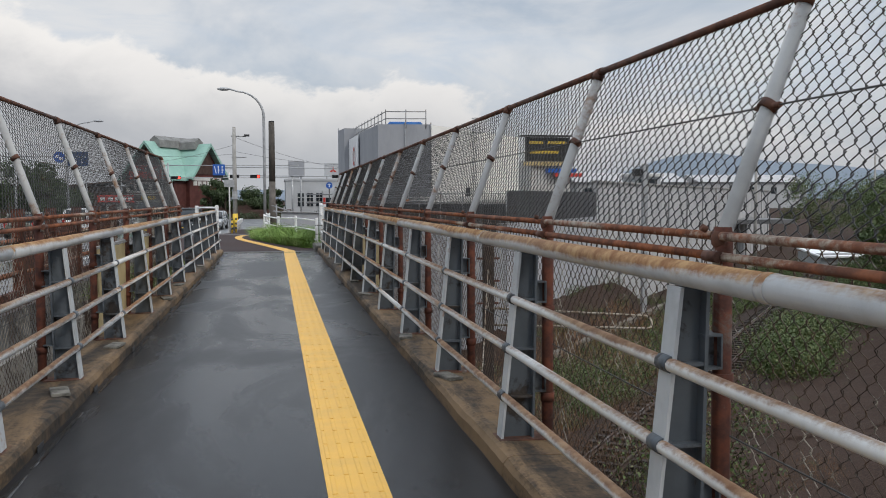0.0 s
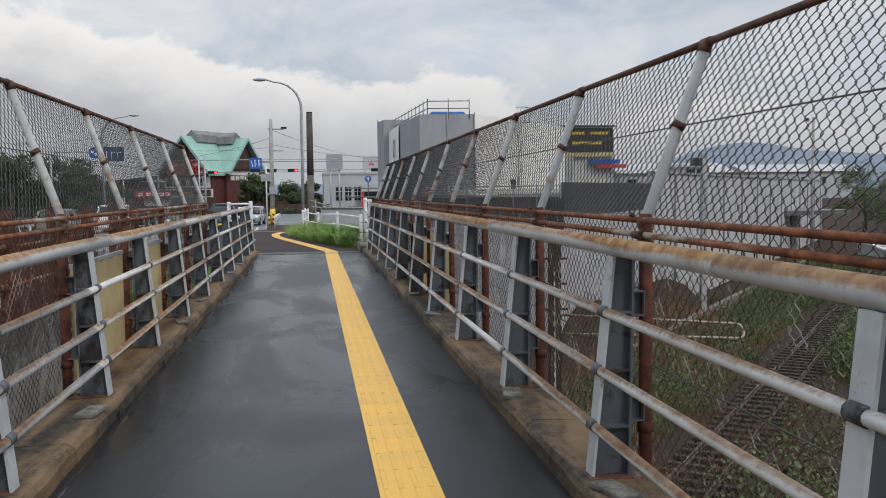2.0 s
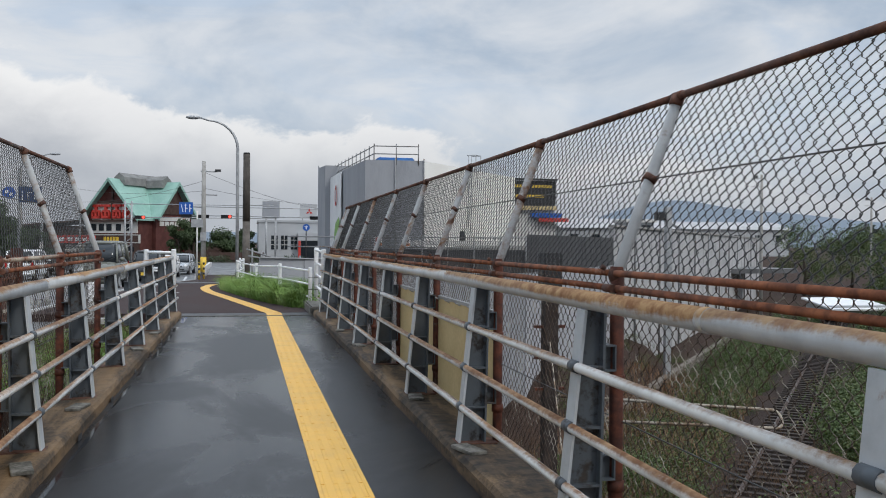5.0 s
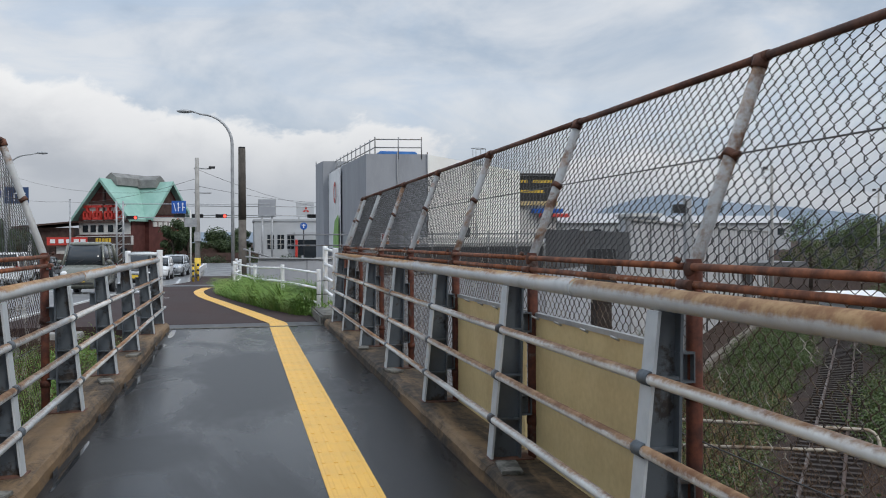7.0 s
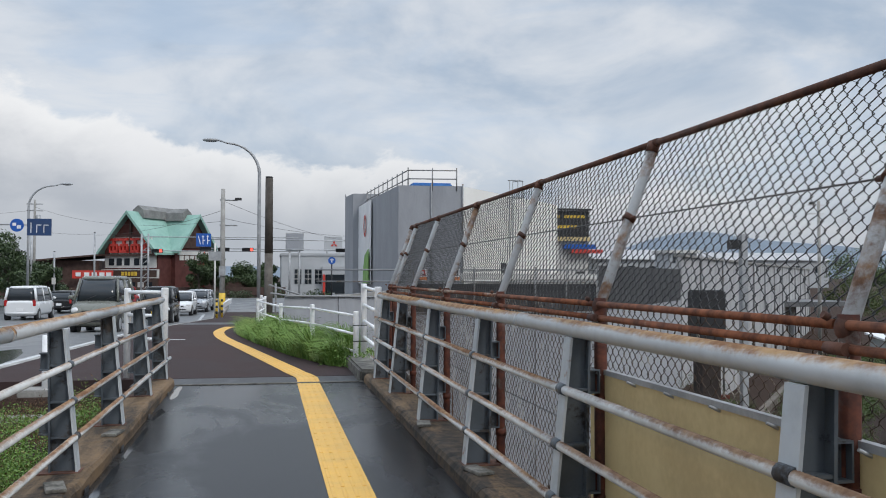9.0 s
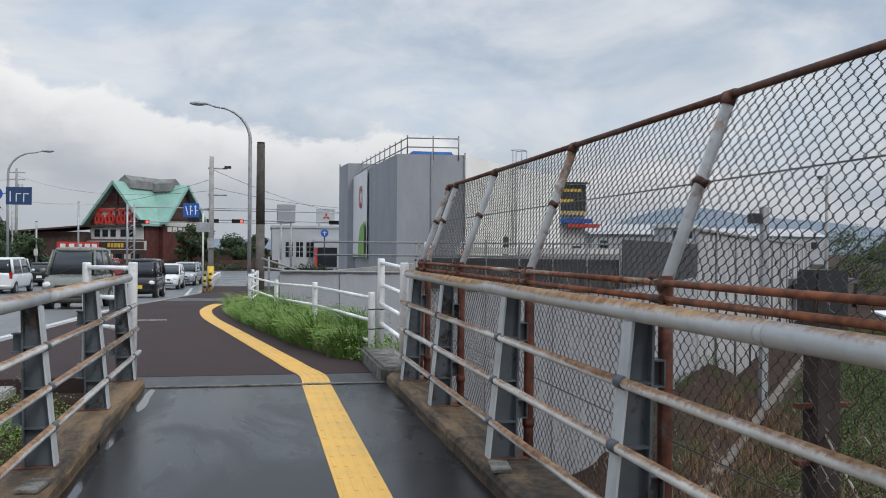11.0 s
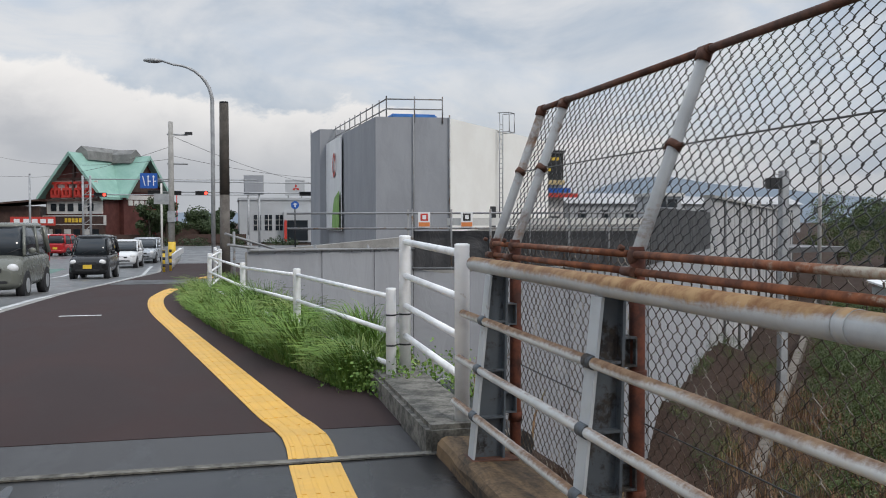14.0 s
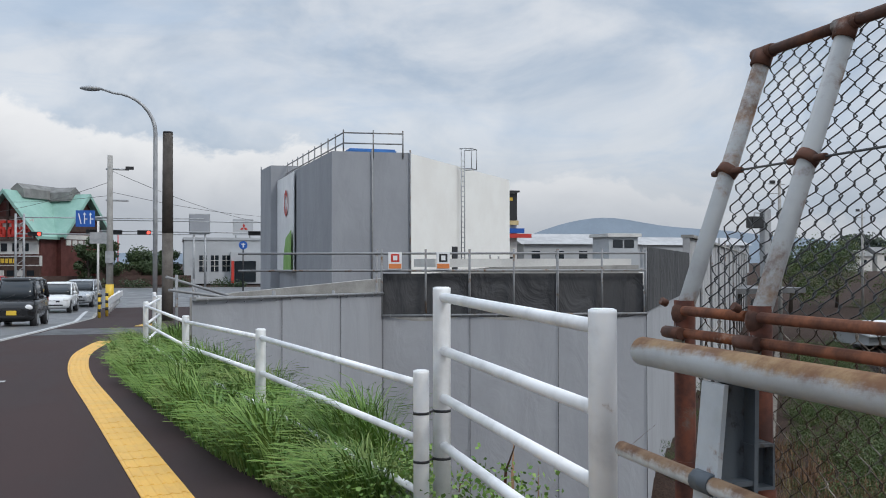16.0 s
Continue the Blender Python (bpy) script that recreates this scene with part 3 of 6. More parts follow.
def mesh_fence(side, ends, posts):
    """Upright rusted posts beside the deck, carrying outward-leaning tubes, rails and chain-link."""
    X0, Z0, X1, Z1 = 1.575, 1.29, 1.868, FENCETOP[side]
    base = -0.5
    ob = thing("fence_east" if side > 0 else "fence_west", (MID, 0, base), "rusty chain-link fence on outward-leaning steel posts beside railing", "fence", "bridge fences")
    up = Geo().tube([(side * X0, 0, 0), (side * X0, 0, Z0 - base + 0.03)], 0.032, 10)
    lean = Geo().tube([(side * (X0 - 0.01), 0, Z0 - base - 0.10), (side * X0, 0, Z0 - base), (side * X1, 0, Z1 - base - 0.012)], 0.027, 12)
    clampz = 1.72
    cx = X0 + (clampz - Z0) * (X1 - X0) / (Z1 - Z0)
    ring = Geo().tube([(side * (cx - 0.01), 0, clampz - base - 0.012), (side * (cx + 0.01), 0, clampz - base + 0.012)], 0.033, 12)
    ring.tube([(side * (cx - 0.0), -0.075, clampz - base), (side * cx, 0.075, clampz - base)], 0.010, 6)
    knob = Geo().ball((side * (X0 - 0.012), 0, Z0 - base - 0.01), 0.031, 12, 1.25)
    knob.tube([(side * (X0 - 0.05), 0.02, Z0 - base + 0.02), (side * (X0 - 0.07), 0.02, Z0 - base + 0.03)], 0.012, 6)
    knob.tube([(side * (X0 - 0.04), -0.045, Z0 - base - 0.068), (side * (X0 - 0.04), 0.045, Z0 - base - 0.068)], 0.019, 8)
    band = Geo().tube([(side * X0, 0, 0.78 - base), (side * X0, 0, 0.83 - base)], 0.039, 10)
    low_band = Geo().tube([(side * X0, 0, 0.30 - base), (side * X0, 0, 0.35 - base)], 0.039, 10)
    tee = Geo().tube([(side * X1, -0.045, Z1 - base), (side * X1, 0.045, Z1 - base)], 0.022, 10)
    tee.tube([(side * (X1 - 0.016), 0, Z1 - base - 0.045), (side * X1, 0, Z1 - base)], 0.0315, 10)
    kinds = [("upright", up, RUST), ("leaning_post", lean, FPOST), ("wire_clamp", ring, TOPRAIL), ("elbow_clamp", knob, TOPRAIL), ("band", band, RUST), ("band", low_band, RUST), ("top_bracket", tee, TOPRAIL)]
    made = []
    for nm, g, mat in kinds:
        me = g.mesh(nm)
        me.materials.append(mat)
        made.append((nm, me))
    for y in posts:
        for nm, me in made:
            shared(nm, me, ob, pose(0, y, 0))
    y0 = posts[0]
    for a, b in zip(posts, posts[1:]):
        part("top_rail", Geo().tube([(side * X1, a, Z1 - base), (side * X1, b, Z1 - base)], 0.0170, 10), TOPRAIL, ob)
        for z in (1.29, 1.222):
            part("middle_rail", Geo().tube([(side * (X0 - 0.02), a + 0.03, z - base), (side * (X0 - 0.02), b - 0.03, z - base)], 0.0150, 10), RUSTRAIL, ob)
    part("bottom_rail", Geo().tube([(side * X0, y0, 0.06 - base), (side * X0, ends, 0.06 - base)], 0.018, 8), RUST, ob)
    wire = Geo().tube([(side * cx, y0, clampz - base), (side * cx, ends, clampz - base)], 0.0035, 5)
    wire.tube([(side * (X0 + 0.02), y0, 0.62 - base), (side * (X0 + 0.02), ends, 0.62 - base)], 0.003, 5)
    part("tension_wire", wire, WIRE, ob)
    v, f = chain_link(y0, ends, (side * (X0 + 0.035), Z0 - base), (side * (X1 + 0.02), Z1 - base), 0.0345, 0.067, 0.0029)
    array_part("upper_mesh", v, f, WIRE, ob, "dark chain-link wire mesh", "stuff")
    v, f = chain_link(y0, ends, (side * (X0 + 0.035), 0.08 - base), (side * (X0 + 0.035), Z0 - base), 0.0345, 0.067, 0.0024)
    array_part("lower_mesh", v, f, MESHWIRE, ob, "rusty chain-link wire mesh", "stuff")
    return ob


def tactile_strip():
    ob = thing("tactile_paving", (0, BACK, 0.0), "yellow tactile guide strip laid along the deck", "tactile paving", kind="structure")
    def tile(size, low, high):
        g = Geo().box((0, 0, -0.002), (size, size, low))
        for i in range(4):
            x = 0.037 + i * 0.074
            g.prism([(x - 0.016, 0.008, low), (x - 0.009, 0.008, high), (x + 0.009, 0.008, high), (x + 0.016, 0.008, low)][::-1], (0, 0.282, 0))
        me = g.mesh("tile")
        me.materials.append(TACTILE)
        return me

    me, worn = tile(0.2965, 0.0045, 0.010), tile(0.2998, 0.0045, 0.0080)
    n = int((JOINT - 0.05 - BACK) / 0.3)
    for i in range(n):
        shared("tile", worn, ob, pose(0.239, JOINT - BACK - 0.06 - 0.3 * (n - i), 0.001))
    # the curving run on the pavement
    ctrl = [(0.392, 24.10), (0.385, 24.75), (0.22, 25.6), (-0.17, 28.1), (-0.68, 31.4), (-1.18, 34.6), (-1.42, 36.9), (-1.50, 38.8), (-1.40, 41.0), (-1.30, 42.2)]
    pts = []
    fine = []
    for i in range(len(ctrl) - 1):
        p0, p1 = Vector(ctrl[max(i - 1, 0)]), Vector(ctrl[i])
        p2, p3 = Vector(ctrl[i + 1]), Vector(ctrl[min(i + 2, len(ctrl) - 1)])
        for k in range(200):
            t = k / 200
            fine.append(0.5 * ((2 * p1) + (p2 - p0) * t + (2 * p0 - 5 * p1 + 4 * p2 - p3) * t * t + (3 * p1 - p0 - 3 * p2 + p3) * t ** 3))
    last = None
    for p in fine:
        if last is None or (p - last).length >= 0.2995:
            pts.append(p)
            last = p
    for a, b in zip(pts, pts[1:]):
        d = (b - a)
        turn = math.degrees(math.atan2(-d.x, d.y))
        slope = math.degrees(math.atan2(fall(b.y) - fall(a.y), d.length))
        m = pose(a.x, a.y - BACK, fall(a.y) + 0.004, slope, 0, turn) @ pose(-0.148, 0, 0)
        shared("tile", me, ob, m)
    for i in range(6):
        y = 50.2 + i * 0.3
        shared("tile", me, ob, pose(-1.05 + 0.035 * i, y - BACK, fall(y) + 0.006, -1.5, 0, -6) @ Matrix.Diagonal((1.6, 1, 1, 1)))


def boards():
    """Tan boards hung outside the lower mesh."""
    for side, ys, grp in ((1, [(12.36, 14.28), (14.36, 16.30), (10.3, 12.2)], "boards on the fence"), (-1, [(8.8, 10.45), (11.2, 12.45)], "boards on the fence")):
        for a, b in ys[:2]:
            x = MID + side * 1.592
            ob = thing("board", (x, a, 0.08), "stained tan board hung on the chain-link fence", "board", grp)
            g = Geo().box((-0.008, 0, -0.35), (0.008, b - a, 0.86))
            part("sheet", g, TAN, ob)
            part("edge_strip", Geo().box((-0.014, 0, 0.86), (0.014, b - a, 0.885)), STEEL, ob)
            for k in range(5):
                y = (b - a) * (k + 0.5) / 5
                part("tie", Geo().tube([(-0.05 * side, y, 0.87), (0.012 * side, y, 0.84)], 0.006, 5), STEEL, ob)


def white_post(ob, x, y, z0, z1, r):
    g = Geo().tube([(x, y, z0), (x, y, z1 - 0.012), (x, y, z1)], r, 14)
    g.tube([(x, y, z1 - 0.004), (x, y, z1 + 0.004)], r * 0.82, 14)
    return part("post", g, WHITE, ob)


def gates():
    for side in (1, -1):
        if side > 0:
            a, b, za, zb = (1.337, 24.20), (1.337, 26.05), 1.28, 1.305
            pa, pb = 0.0, 0.17
        else:
            a, b, za, zb = (-1.51, 24.46), (-2.08, 25.1), 1.265, 1.25
            pa, pb = -0.02, -0.05
        ob = thing("guard_rail", (a[0], a[1], pa), "white painted steel pipe barrier, chipped and rust-spotted", "barrier", "white pipe barriers")
        L = lambda p, z: (p[0] - a[0], p[1] - a[1], z - pa)
        white_post(ob, 0, 0, 0, za - pa, 0.048)
        q = L(b, 0)
        white_post(ob, q[0], q[1], pb - pa, zb - pa, 0.048)
        for f in (0.0, 0.28, 0.53, 0.78) if side > 0 else (0.0, 0.32, 0.64):
            part("pipe", Geo().tube([L(a, za - 0.06 - f), L(b, zb - 0.05 - f)], 0.026, 10), WHITE, ob)
    # the low fence along the grass
    pts = [(1.21, 26.0, 0.875), (0.68, 29.05, 0.89), (0.145, 32.6, 0.81), (-0.40, 36.6, 0.82)]
    ob = thing("pipe_fence", (1.21, 26.0, -0.05), "low white pipe fence with chipped paint in long grass", "fence", "white pipe barriers")
    o = Vector((1.21, 26.0, -0.05))
    for x, y, z in pts:
        white_post(ob, x - o.x, y - o.y, fall(y) - 0.1, z - o.z, 0.042)
    for (xa, ya, za), (xb, yb, zb) in zip(pts, pts[1:]):
        for f in (0.07, 0.36, 0.63):
            part("pipe", Geo().tube([Vector((xa, ya, za - f)) - o, Vector((xb, yb, zb - f)) - o], 0.022, 10), WHITE, ob)
    pts2 = [(-0.40, 36.6, 0.82), (-0.22, 39.2, 0.83), (-0.35, 42.0, 0.80)]
    for x, y, z in pts2[1:]:
        white_post(ob, x - o.x, y - o.y, fall(y) - 0.1, z - o.z, 0.042)
    for (xa, ya, za), (xb, yb, zb) in zip(pts2, pts2[1:]):
        for f in (0.07, 0.36, 0.63):
            part("pipe", Geo().tube([Vector((xa, ya, za - f)) - o, Vector((xb, yb, zb - f)) - o], 0.022, 10), WHITE, ob)
    for z in (0.45, 0.70):
        for x, y, r in ((1.21, 26.0, 0.044), (1.337, 26.05, 0.050)):
            part("strap", Geo().tube([(x - o.x, y - o.y, z), (x - o.x, y - o.y, z + 0.014)], r, 14), BLACK, ob)
        part("strap", Geo().tube([(1.25 - o.x, 26.01 - o.y, z + 0.007), (1.31 - o.x, 26.05 - o.y, z + 0.007)], 0.006, 5), BLACK, ob)


# ---- land, pavement and road ----
def height(x, y):
    """Lie of the land: the road's embankment, and the railway cutting on the far side of the bridge."""
    low = -6.0
    edge = np.interp(y, (24, 27, 33, 44, 50, 60), (1.9, 1.75, 0.6, 0.3, 6.0, 12.0))
    top = np.interp(y, (26, 41, 61, 75), (0, -0.2, -0.8, -0.95)) - 0.16
    run = np.interp(y, (24, 33, 44), (3.0, 3.5, 5.0))
    t = np.clip((x - edge) / run, 0, 1)
    z = top + (low - top) * t * t * (3 - 2 * t)
    z = np.where(y < 24.3, low, z)
    track = 15.4 + 0.774 * (y - 31.0)
    right = np.clip((x - track - 6.0) / 7.0, 0, 1)
    z = np.where(x > 3, z + right * right * (3 - 2 * right) * np.interp(y, (10, 30, 60, 120), (0.5, 1.5, 3.6, 4.2)), z)
    # a bank of earth along the foot of the cloth wall
    off = (x - 10.6) * 0.811 - (y - 40.2) * 0.585
    along = (x - 10.6) * 0.585 + (y - 40.2) * 0.811
    z = z + 2.1 * np.exp(-(off / 1.9) ** 2) * np.clip((along + 2.0) / 3, 0, 1) * np.clip((22 - along) / 3, 0, 1)
    far = np.clip((np.hypot(x, y - 20) - 130) / 60, 0, 1)
    return z + (-0.95 - z) * far


def ground():
    xs = np.unique(np.concatenate([np.linspace(-2400, -60, 10), np.linspace(-60, -4, 15), np.linspace(-3.5, 12, 40), np.linspace(12, 70, 50), np.linspace(75, 200, 20), np.linspace(250, 2600, 9)]))
    ys = np.unique(np.concatenate([np.linspace(-900, -30, 8), np.linspace(-20, 22, 22), [24.29, 24.31], np.linspace(25, 60, 50), np.linspace(62, 140, 34), np.linspace(150, 260, 10), np.linspace(320, 3000, 9)]))
    gx, gy = np.meshgrid(xs, ys)
    gz = height(gx, gy)
    rng = np.random.default_rng(3)
    near = (np.abs(gx) < 80) & (gy < 130) & (gz < -1.3)
    gz = gz + np.where(near, rng.normal(0, 0.10, gz.shape), 0)
    verts = np.stack([gx, gy, gz], 2).reshape(-1, 3)
    w2, h2 = len(xs), len(ys)
    i, j = np.meshgrid(np.arange(w2 - 1), np.arange(h2 - 1))
    a = (j * w2 + i).ravel()
    faces = np.stack([a, a + 1, a + w2 + 1, a + w2], 1)
    ob = array_part("ground", verts, faces, EARTH, None, "brown earth and weeds in railway cutting", "structure")
    ob.data.polygons.foreach_set("use_smooth", [True] * len(faces))
    tagged(ob, category="ground")


def strip(name, left, right, ys, lift, mat, label, category, thick=0.12, kind="structure"):
    """A sheet of paving between two edge lines, following the fall of the road."""
    g = Geo()
    n = len(ys)
    v = []
    for y in ys:
        z = fall(y) + lift
        v += [(left(y), y, z), (right(y), y, z), (right(y), y, z - thick), (left(y), y, z - thick)]
    f = []
    for i in range(n - 1):
        o = 4 * i
        f += [(o, o + 1, o + 5, o + 4), (o + 1, o + 2, o + 6, o + 5), (o + 3, o, o + 4, o + 7), (o + 2, o + 3, o + 7, o + 6)]
    f += [(0, 3, 2, 1), (4 * n - 4, 4 * n - 3, 4 * n - 2, 4 * n - 1)]
    g.add(v, f)
    return single(name, g, mat, label, category, kind)


def kerbline(y):
    return float(np.interp(y, (24, 36, 47, 60, 72, 90), (-4.3, -3.85, -3.35, -2.9, -3.4, -5.2)))


def fenceline(y):
    return float(np.interp(y, (24, 26, 29.4, 32.5, 36.6, 48, 60, 72, 90), (1.07, 1.15, 0.65, 0.1, -0.45, -0.15, 0.9, 3.0, 9.0)))


def pavement_and_road():
    yy = [24.9, 25.6, 26, 27, 28.5, 30, 32, 34, 36.6, 39, 41, 44, 47, 50, 54, 58, 61, 66, 72]
    strip("pavement", kerbline, fenceline, yy, 0.0, WALKWAY, "damp dark brown asphalt pavement", "pavement", 0.3)
    strip("pavement_joint", lambda y: -1.9, lambda y: 1.07, [JOINT + 0.05, 24.9], -0.004, PATCH, "damp dark grey asphalt band beyond the deck", "pavement", 0.3)
    strip("pavement_crossing", lambda y: kerbline(y) + 0.1, lambda y: fenceline(y) - 0.05, [45.5, 47, 49.3], 0.004, PATCH, "paler asphalt patch across the pavement", "pavement", 0.02)
    road_left = lambda y: float(np.interp(y, (-40, 60, 80, 95), (-17.0, -17.0, -20, -60)))
    road_right = lambda y: float(np.interp(y, (-40, 23, 24, 72, 88, 95), (-3.6, -3.6, -3.7, -2.0, 14, 60)))
    strip("road", road_left, road_right, [-40, -10, 10, 22, 26, 30, 36, 41, 48, 55, 61, 68, 75, 82, 90, 96, 104, 118], -0.14, ROAD, "damp grey asphalt road running down to a crossing", "road", 0.5)
    # painted lines
    for nm, off, a, b, wd in (("edge_line", -0.75, 24, 72, 0.15), ("centre_line", -4.1, -6, 74, 0.15), ("centre_line", -7.6, -6, 74, 0.15)):
        strip("road_line", lambda y: kerbline(max(y, 24)) + off - wd / 2, lambda y: kerbline(max(y, 24)) + off + wd / 2, [a, 26, 32, 41, 50, 61, 68, b], -0.136, LINE, "worn white line on the road", "road line", 0.004)
    strip("road_lane", lambda y: kerbline(max(y, 24)) - 7.3, lambda y: kerbline(max(y, 24)) - 5.0, [22, 26, 32, 41, 50, 61, 70], -0.137, GREENLANE, "worn green coating between the lanes", "road marking", 0.003)
    g = Geo().box((-2.75, 34.4, fall(34.4) + 0.002), (-2.1, 34.52, fall(34.4) + 0.005))
    single("paint_mark", g, LINE, "short worn white paint mark on the pavement", "paint mark", "structure")
    # kerb stones
    ob = thing("kerb_road", (kerbline(24), 24, -0.2), "pale concrete kerb stones along the road edge", "kerb", kind="structure")
    y = 24.0
    while y < 72:
        a, b = Vector((kerbline(y), y, fall(y))), Vector((kerbline(y + 0.98), y + 0.98, fall(y + 0.98)))
        g = Geo()
        o = Vector((kerbline(24), 24, -0.2))
        pts = [(-0.16, -0.22), (0.0, -0.22), (0.0, 0.004), (-0.14, 0.004)]
        v = [a - o + Vector((x, 0.005, z)) for x, z in pts] + [b - o + Vector((x, -0.005, z)) for x, z in pts]
        g.add(v, [(0, 1, 2, 3)[::-1], (4, 5, 6, 7)] + [(i, (i + 1) % 4, 4 + (i + 1) % 4, 4 + i) for i in range(4)][::1])
        part("kerb_stone", g, CONCRETE, ob)
        y += 1.0
    # rough upstand beside the gate, and the abutment under the joint
    g = Geo().box((1.08, JOINT + 0.02, -0.4), (1.52, 26.6, 0.17))
    single("kerb_upstand", g, DARKCON, "rough mossy concrete upstand under the white barrier", "kerb", "structure", 0.03)
    g = Geo().box((-4.2, JOINT + 0.02, -6.2), (1.9, JOINT + 0.6, -0.36))
    single("wall_abutment", g, CONCRETE, "stained concrete abutment under the footbridge", "wall", "structure")
    ob = thing("drain_pipe", (1.75, 24.4, -0.16), "black plastic drain pipe lying behind the upstand", "pipe")
    part("pipe", Geo().tube([(0.0, 2.1, 0.1), (0.01, 1.0, 0.095), (0.04, 0.0, 0.09)], 0.1, 16), BLACKPIPE, ob)
    part("collar", Geo().tube([(0.0, 2.0, 0.1), (0.0, 1.965, 0.1)], 0.107, 16), OFFWHITE, ob)
    single("verge", Geo().box((-3.42, 16.8, -3.0), (-1.76, 24.9, -0.42)), EARTH, "earth verge between the footbridge and the road", "verge", "structure")
    reach = lambda y: 1.1 * math.sqrt(max(0.0, 1 - ((y - 21.5) / 12.5) ** 2)) * (1 + 0.3 * noise.noise(Vector((y * 0.5, 1, 3))))
    strip("puddle_road", lambda y: -5.6 - reach(y), lambda y: -5.6 + 0.9 * reach(y + 0.7), [9.2 + 0.6 * i for i in range(42)], -0.1365, PUDDLE, "sheet of rainwater lying along the road edge", "puddle", 0.003)
    # the road bridge next to the footbridge
    g = Geo().box((-18, BACK - 30, -1.6), (-3.4, 24, -0.66))
    single("bridge_slab", g, CONCRETE, "concrete road bridge beside the footbridge", "bridge", "structure")


def puddles():
    """Standing water and open drain slots along the foot of the west kerb."""
    rng = np.random.default_rng(17)
    x0 = MID - IN
    for i in range(17):
        y = -3.0 + i * 1.62 + rng.uniform(-0.2, 0.2)
        ob = thing("drain_slot", (x0 + 0.008, y, 0.0), "small dark drain slot in the foot of the kerb", "drain", "kerb drains", "structure")
        part("slot", Geo().box((0, 0, 0.003), (0.004, 0.14, 0.045)), BLACK, ob)
        n = 40
        ln, wd = rng.uniform(0.3, 0.9), rng.uniform(0.010, 0.026) + (0.022 if y > 17 else 0)
        ring = [(wd * (0.95 + math.cos(2 * math.pi * k / n)) * (1 + 0.35 * noise.noise(Vector((1.1 * math.cos(2 * math.pi * k / n), 1.1 * math.sin(2 * math.pi * k / n), i * 3.7)))), ln * math.sin(2 * math.pi * k / n) * (1 + 0.3 * noise.noise(Vector((0.8 * math.cos(2 * math.pi * k / n), 0.8 * math.sin(2 * math.pi * k / n), i * 5.3 + 2)))), 0.0) for k in range(n)]
        single("puddle", Geo().prism(ring, (0, 0, 0.0015)), PUDDLE, "small shallow puddle beside the kerb", "puddle", "structure", at=(x0 + 0.03, y + 0.35, 0.0005))


bridge_deck()
puddles()
for s in (-1, 1):
    kerb(s)
tactile_strip()
handrail(1, JOINT - 0.12)
handrail(-1, JOINT + 0.25)
mesh_fence(1, 23.92, [y for y in POSTS] + [23.55, 23.92])
mesh_fence(-1, POSTS[-4] + SHIFT[-1] + 0.02, [y + SHIFT[-1] for y in POSTS if y + SHIFT[-1] < 17])
boards()
gates()
ground()
pavement_and_road()


# ---- railway ----
def railway():
    d = Vector((0.774, 1.0, 0)).normalized()
    nrm = Vector((d.y, -d.x, 0))
    o = Vector((15.4, 31.0, -6.0))
    bed = Geo()
    a, b = o - d * 45, o + d * 75
    ring = [a - nrm * 2.6, a - nrm * 1.7 + Vector((0, 0, 0.34)), a + nrm * 1.7 + Vector((0, 0, 0.34)), a + nrm * 2.6]
    bed.prism([p - Vector((0, 0, 0.15)) for p in ring][::-1], b - a)
    ob = thing("railway", tuple(a), "rusty single railway track on brown ballast in the cutting", "railway", kind="structure")
    part("ballast", bed, BALLAST, ob, world_space=True)
    for s in (-0.555, 0.555):
        g = Geo()
        pr = [(-0.06, 0), (0.06, 0), (0.012, 0.04), (0.034, 0.12), (-0.034, 0.12), (-0.012, 0.04)]
        g.prism([a + nrm * (s + x) + Vector((0, 0, z + 0.33)) for x, z in pr], b - a)
        part("rail", g, IRON, ob, world_space=True)
    sl = Geo().box((-1.05, -0.11, 0), (1.05, 0.11, 0.08))
    me = sl.mesh("sleeper")
    me.materials.append(SLEEPER)
    turn = math.degrees(math.atan2(-d.x, d.y))
    for i in range(175):
        shared("sleeper", me, ob, pose(*(d * (0.3 + i * 0.66)), 0, 0, turn) @ pose(0, 0, 0.255))


# ---- scaffolded building ----
BL = dict(c=(11.1, 63.6), e2=(7.4, 63.9), left=(6.3, 86.5), right=(20.9, 75.6))


def wall_between(name, p, q, z0, z1, mat, parent, thick=0.25, z1q=None, label=""):
    p, q = Vector((*p, 0)), Vector((*q, 0))
    n = (q - p).cross(Vector((0, 0, 1))).normalized() * thick
    z1q = z1 if z1q is None else z1q
    g = Geo()
    v = [p, q, q - n, p - n]
    g.add([v[0] + Vector((0, 0, z0)), v[1] + Vector((0, 0, z0)), v[2] + Vector((0, 0, z0)), v[3] + Vector((0, 0, z0)), v[0] + Vector((0, 0, z1)), v[1] + Vector((0, 0, z1q)), v[2] + Vector((0, 0, z1q)), v[3] + Vector((0, 0, z1))], [(3, 2, 1, 0), (4, 5, 6, 7), (0, 1, 5, 4), (1, 2, 6, 5), (2, 3, 7, 6), (3, 0, 4, 7)])
    return part(name, g, mat, parent, label, world_space=True)


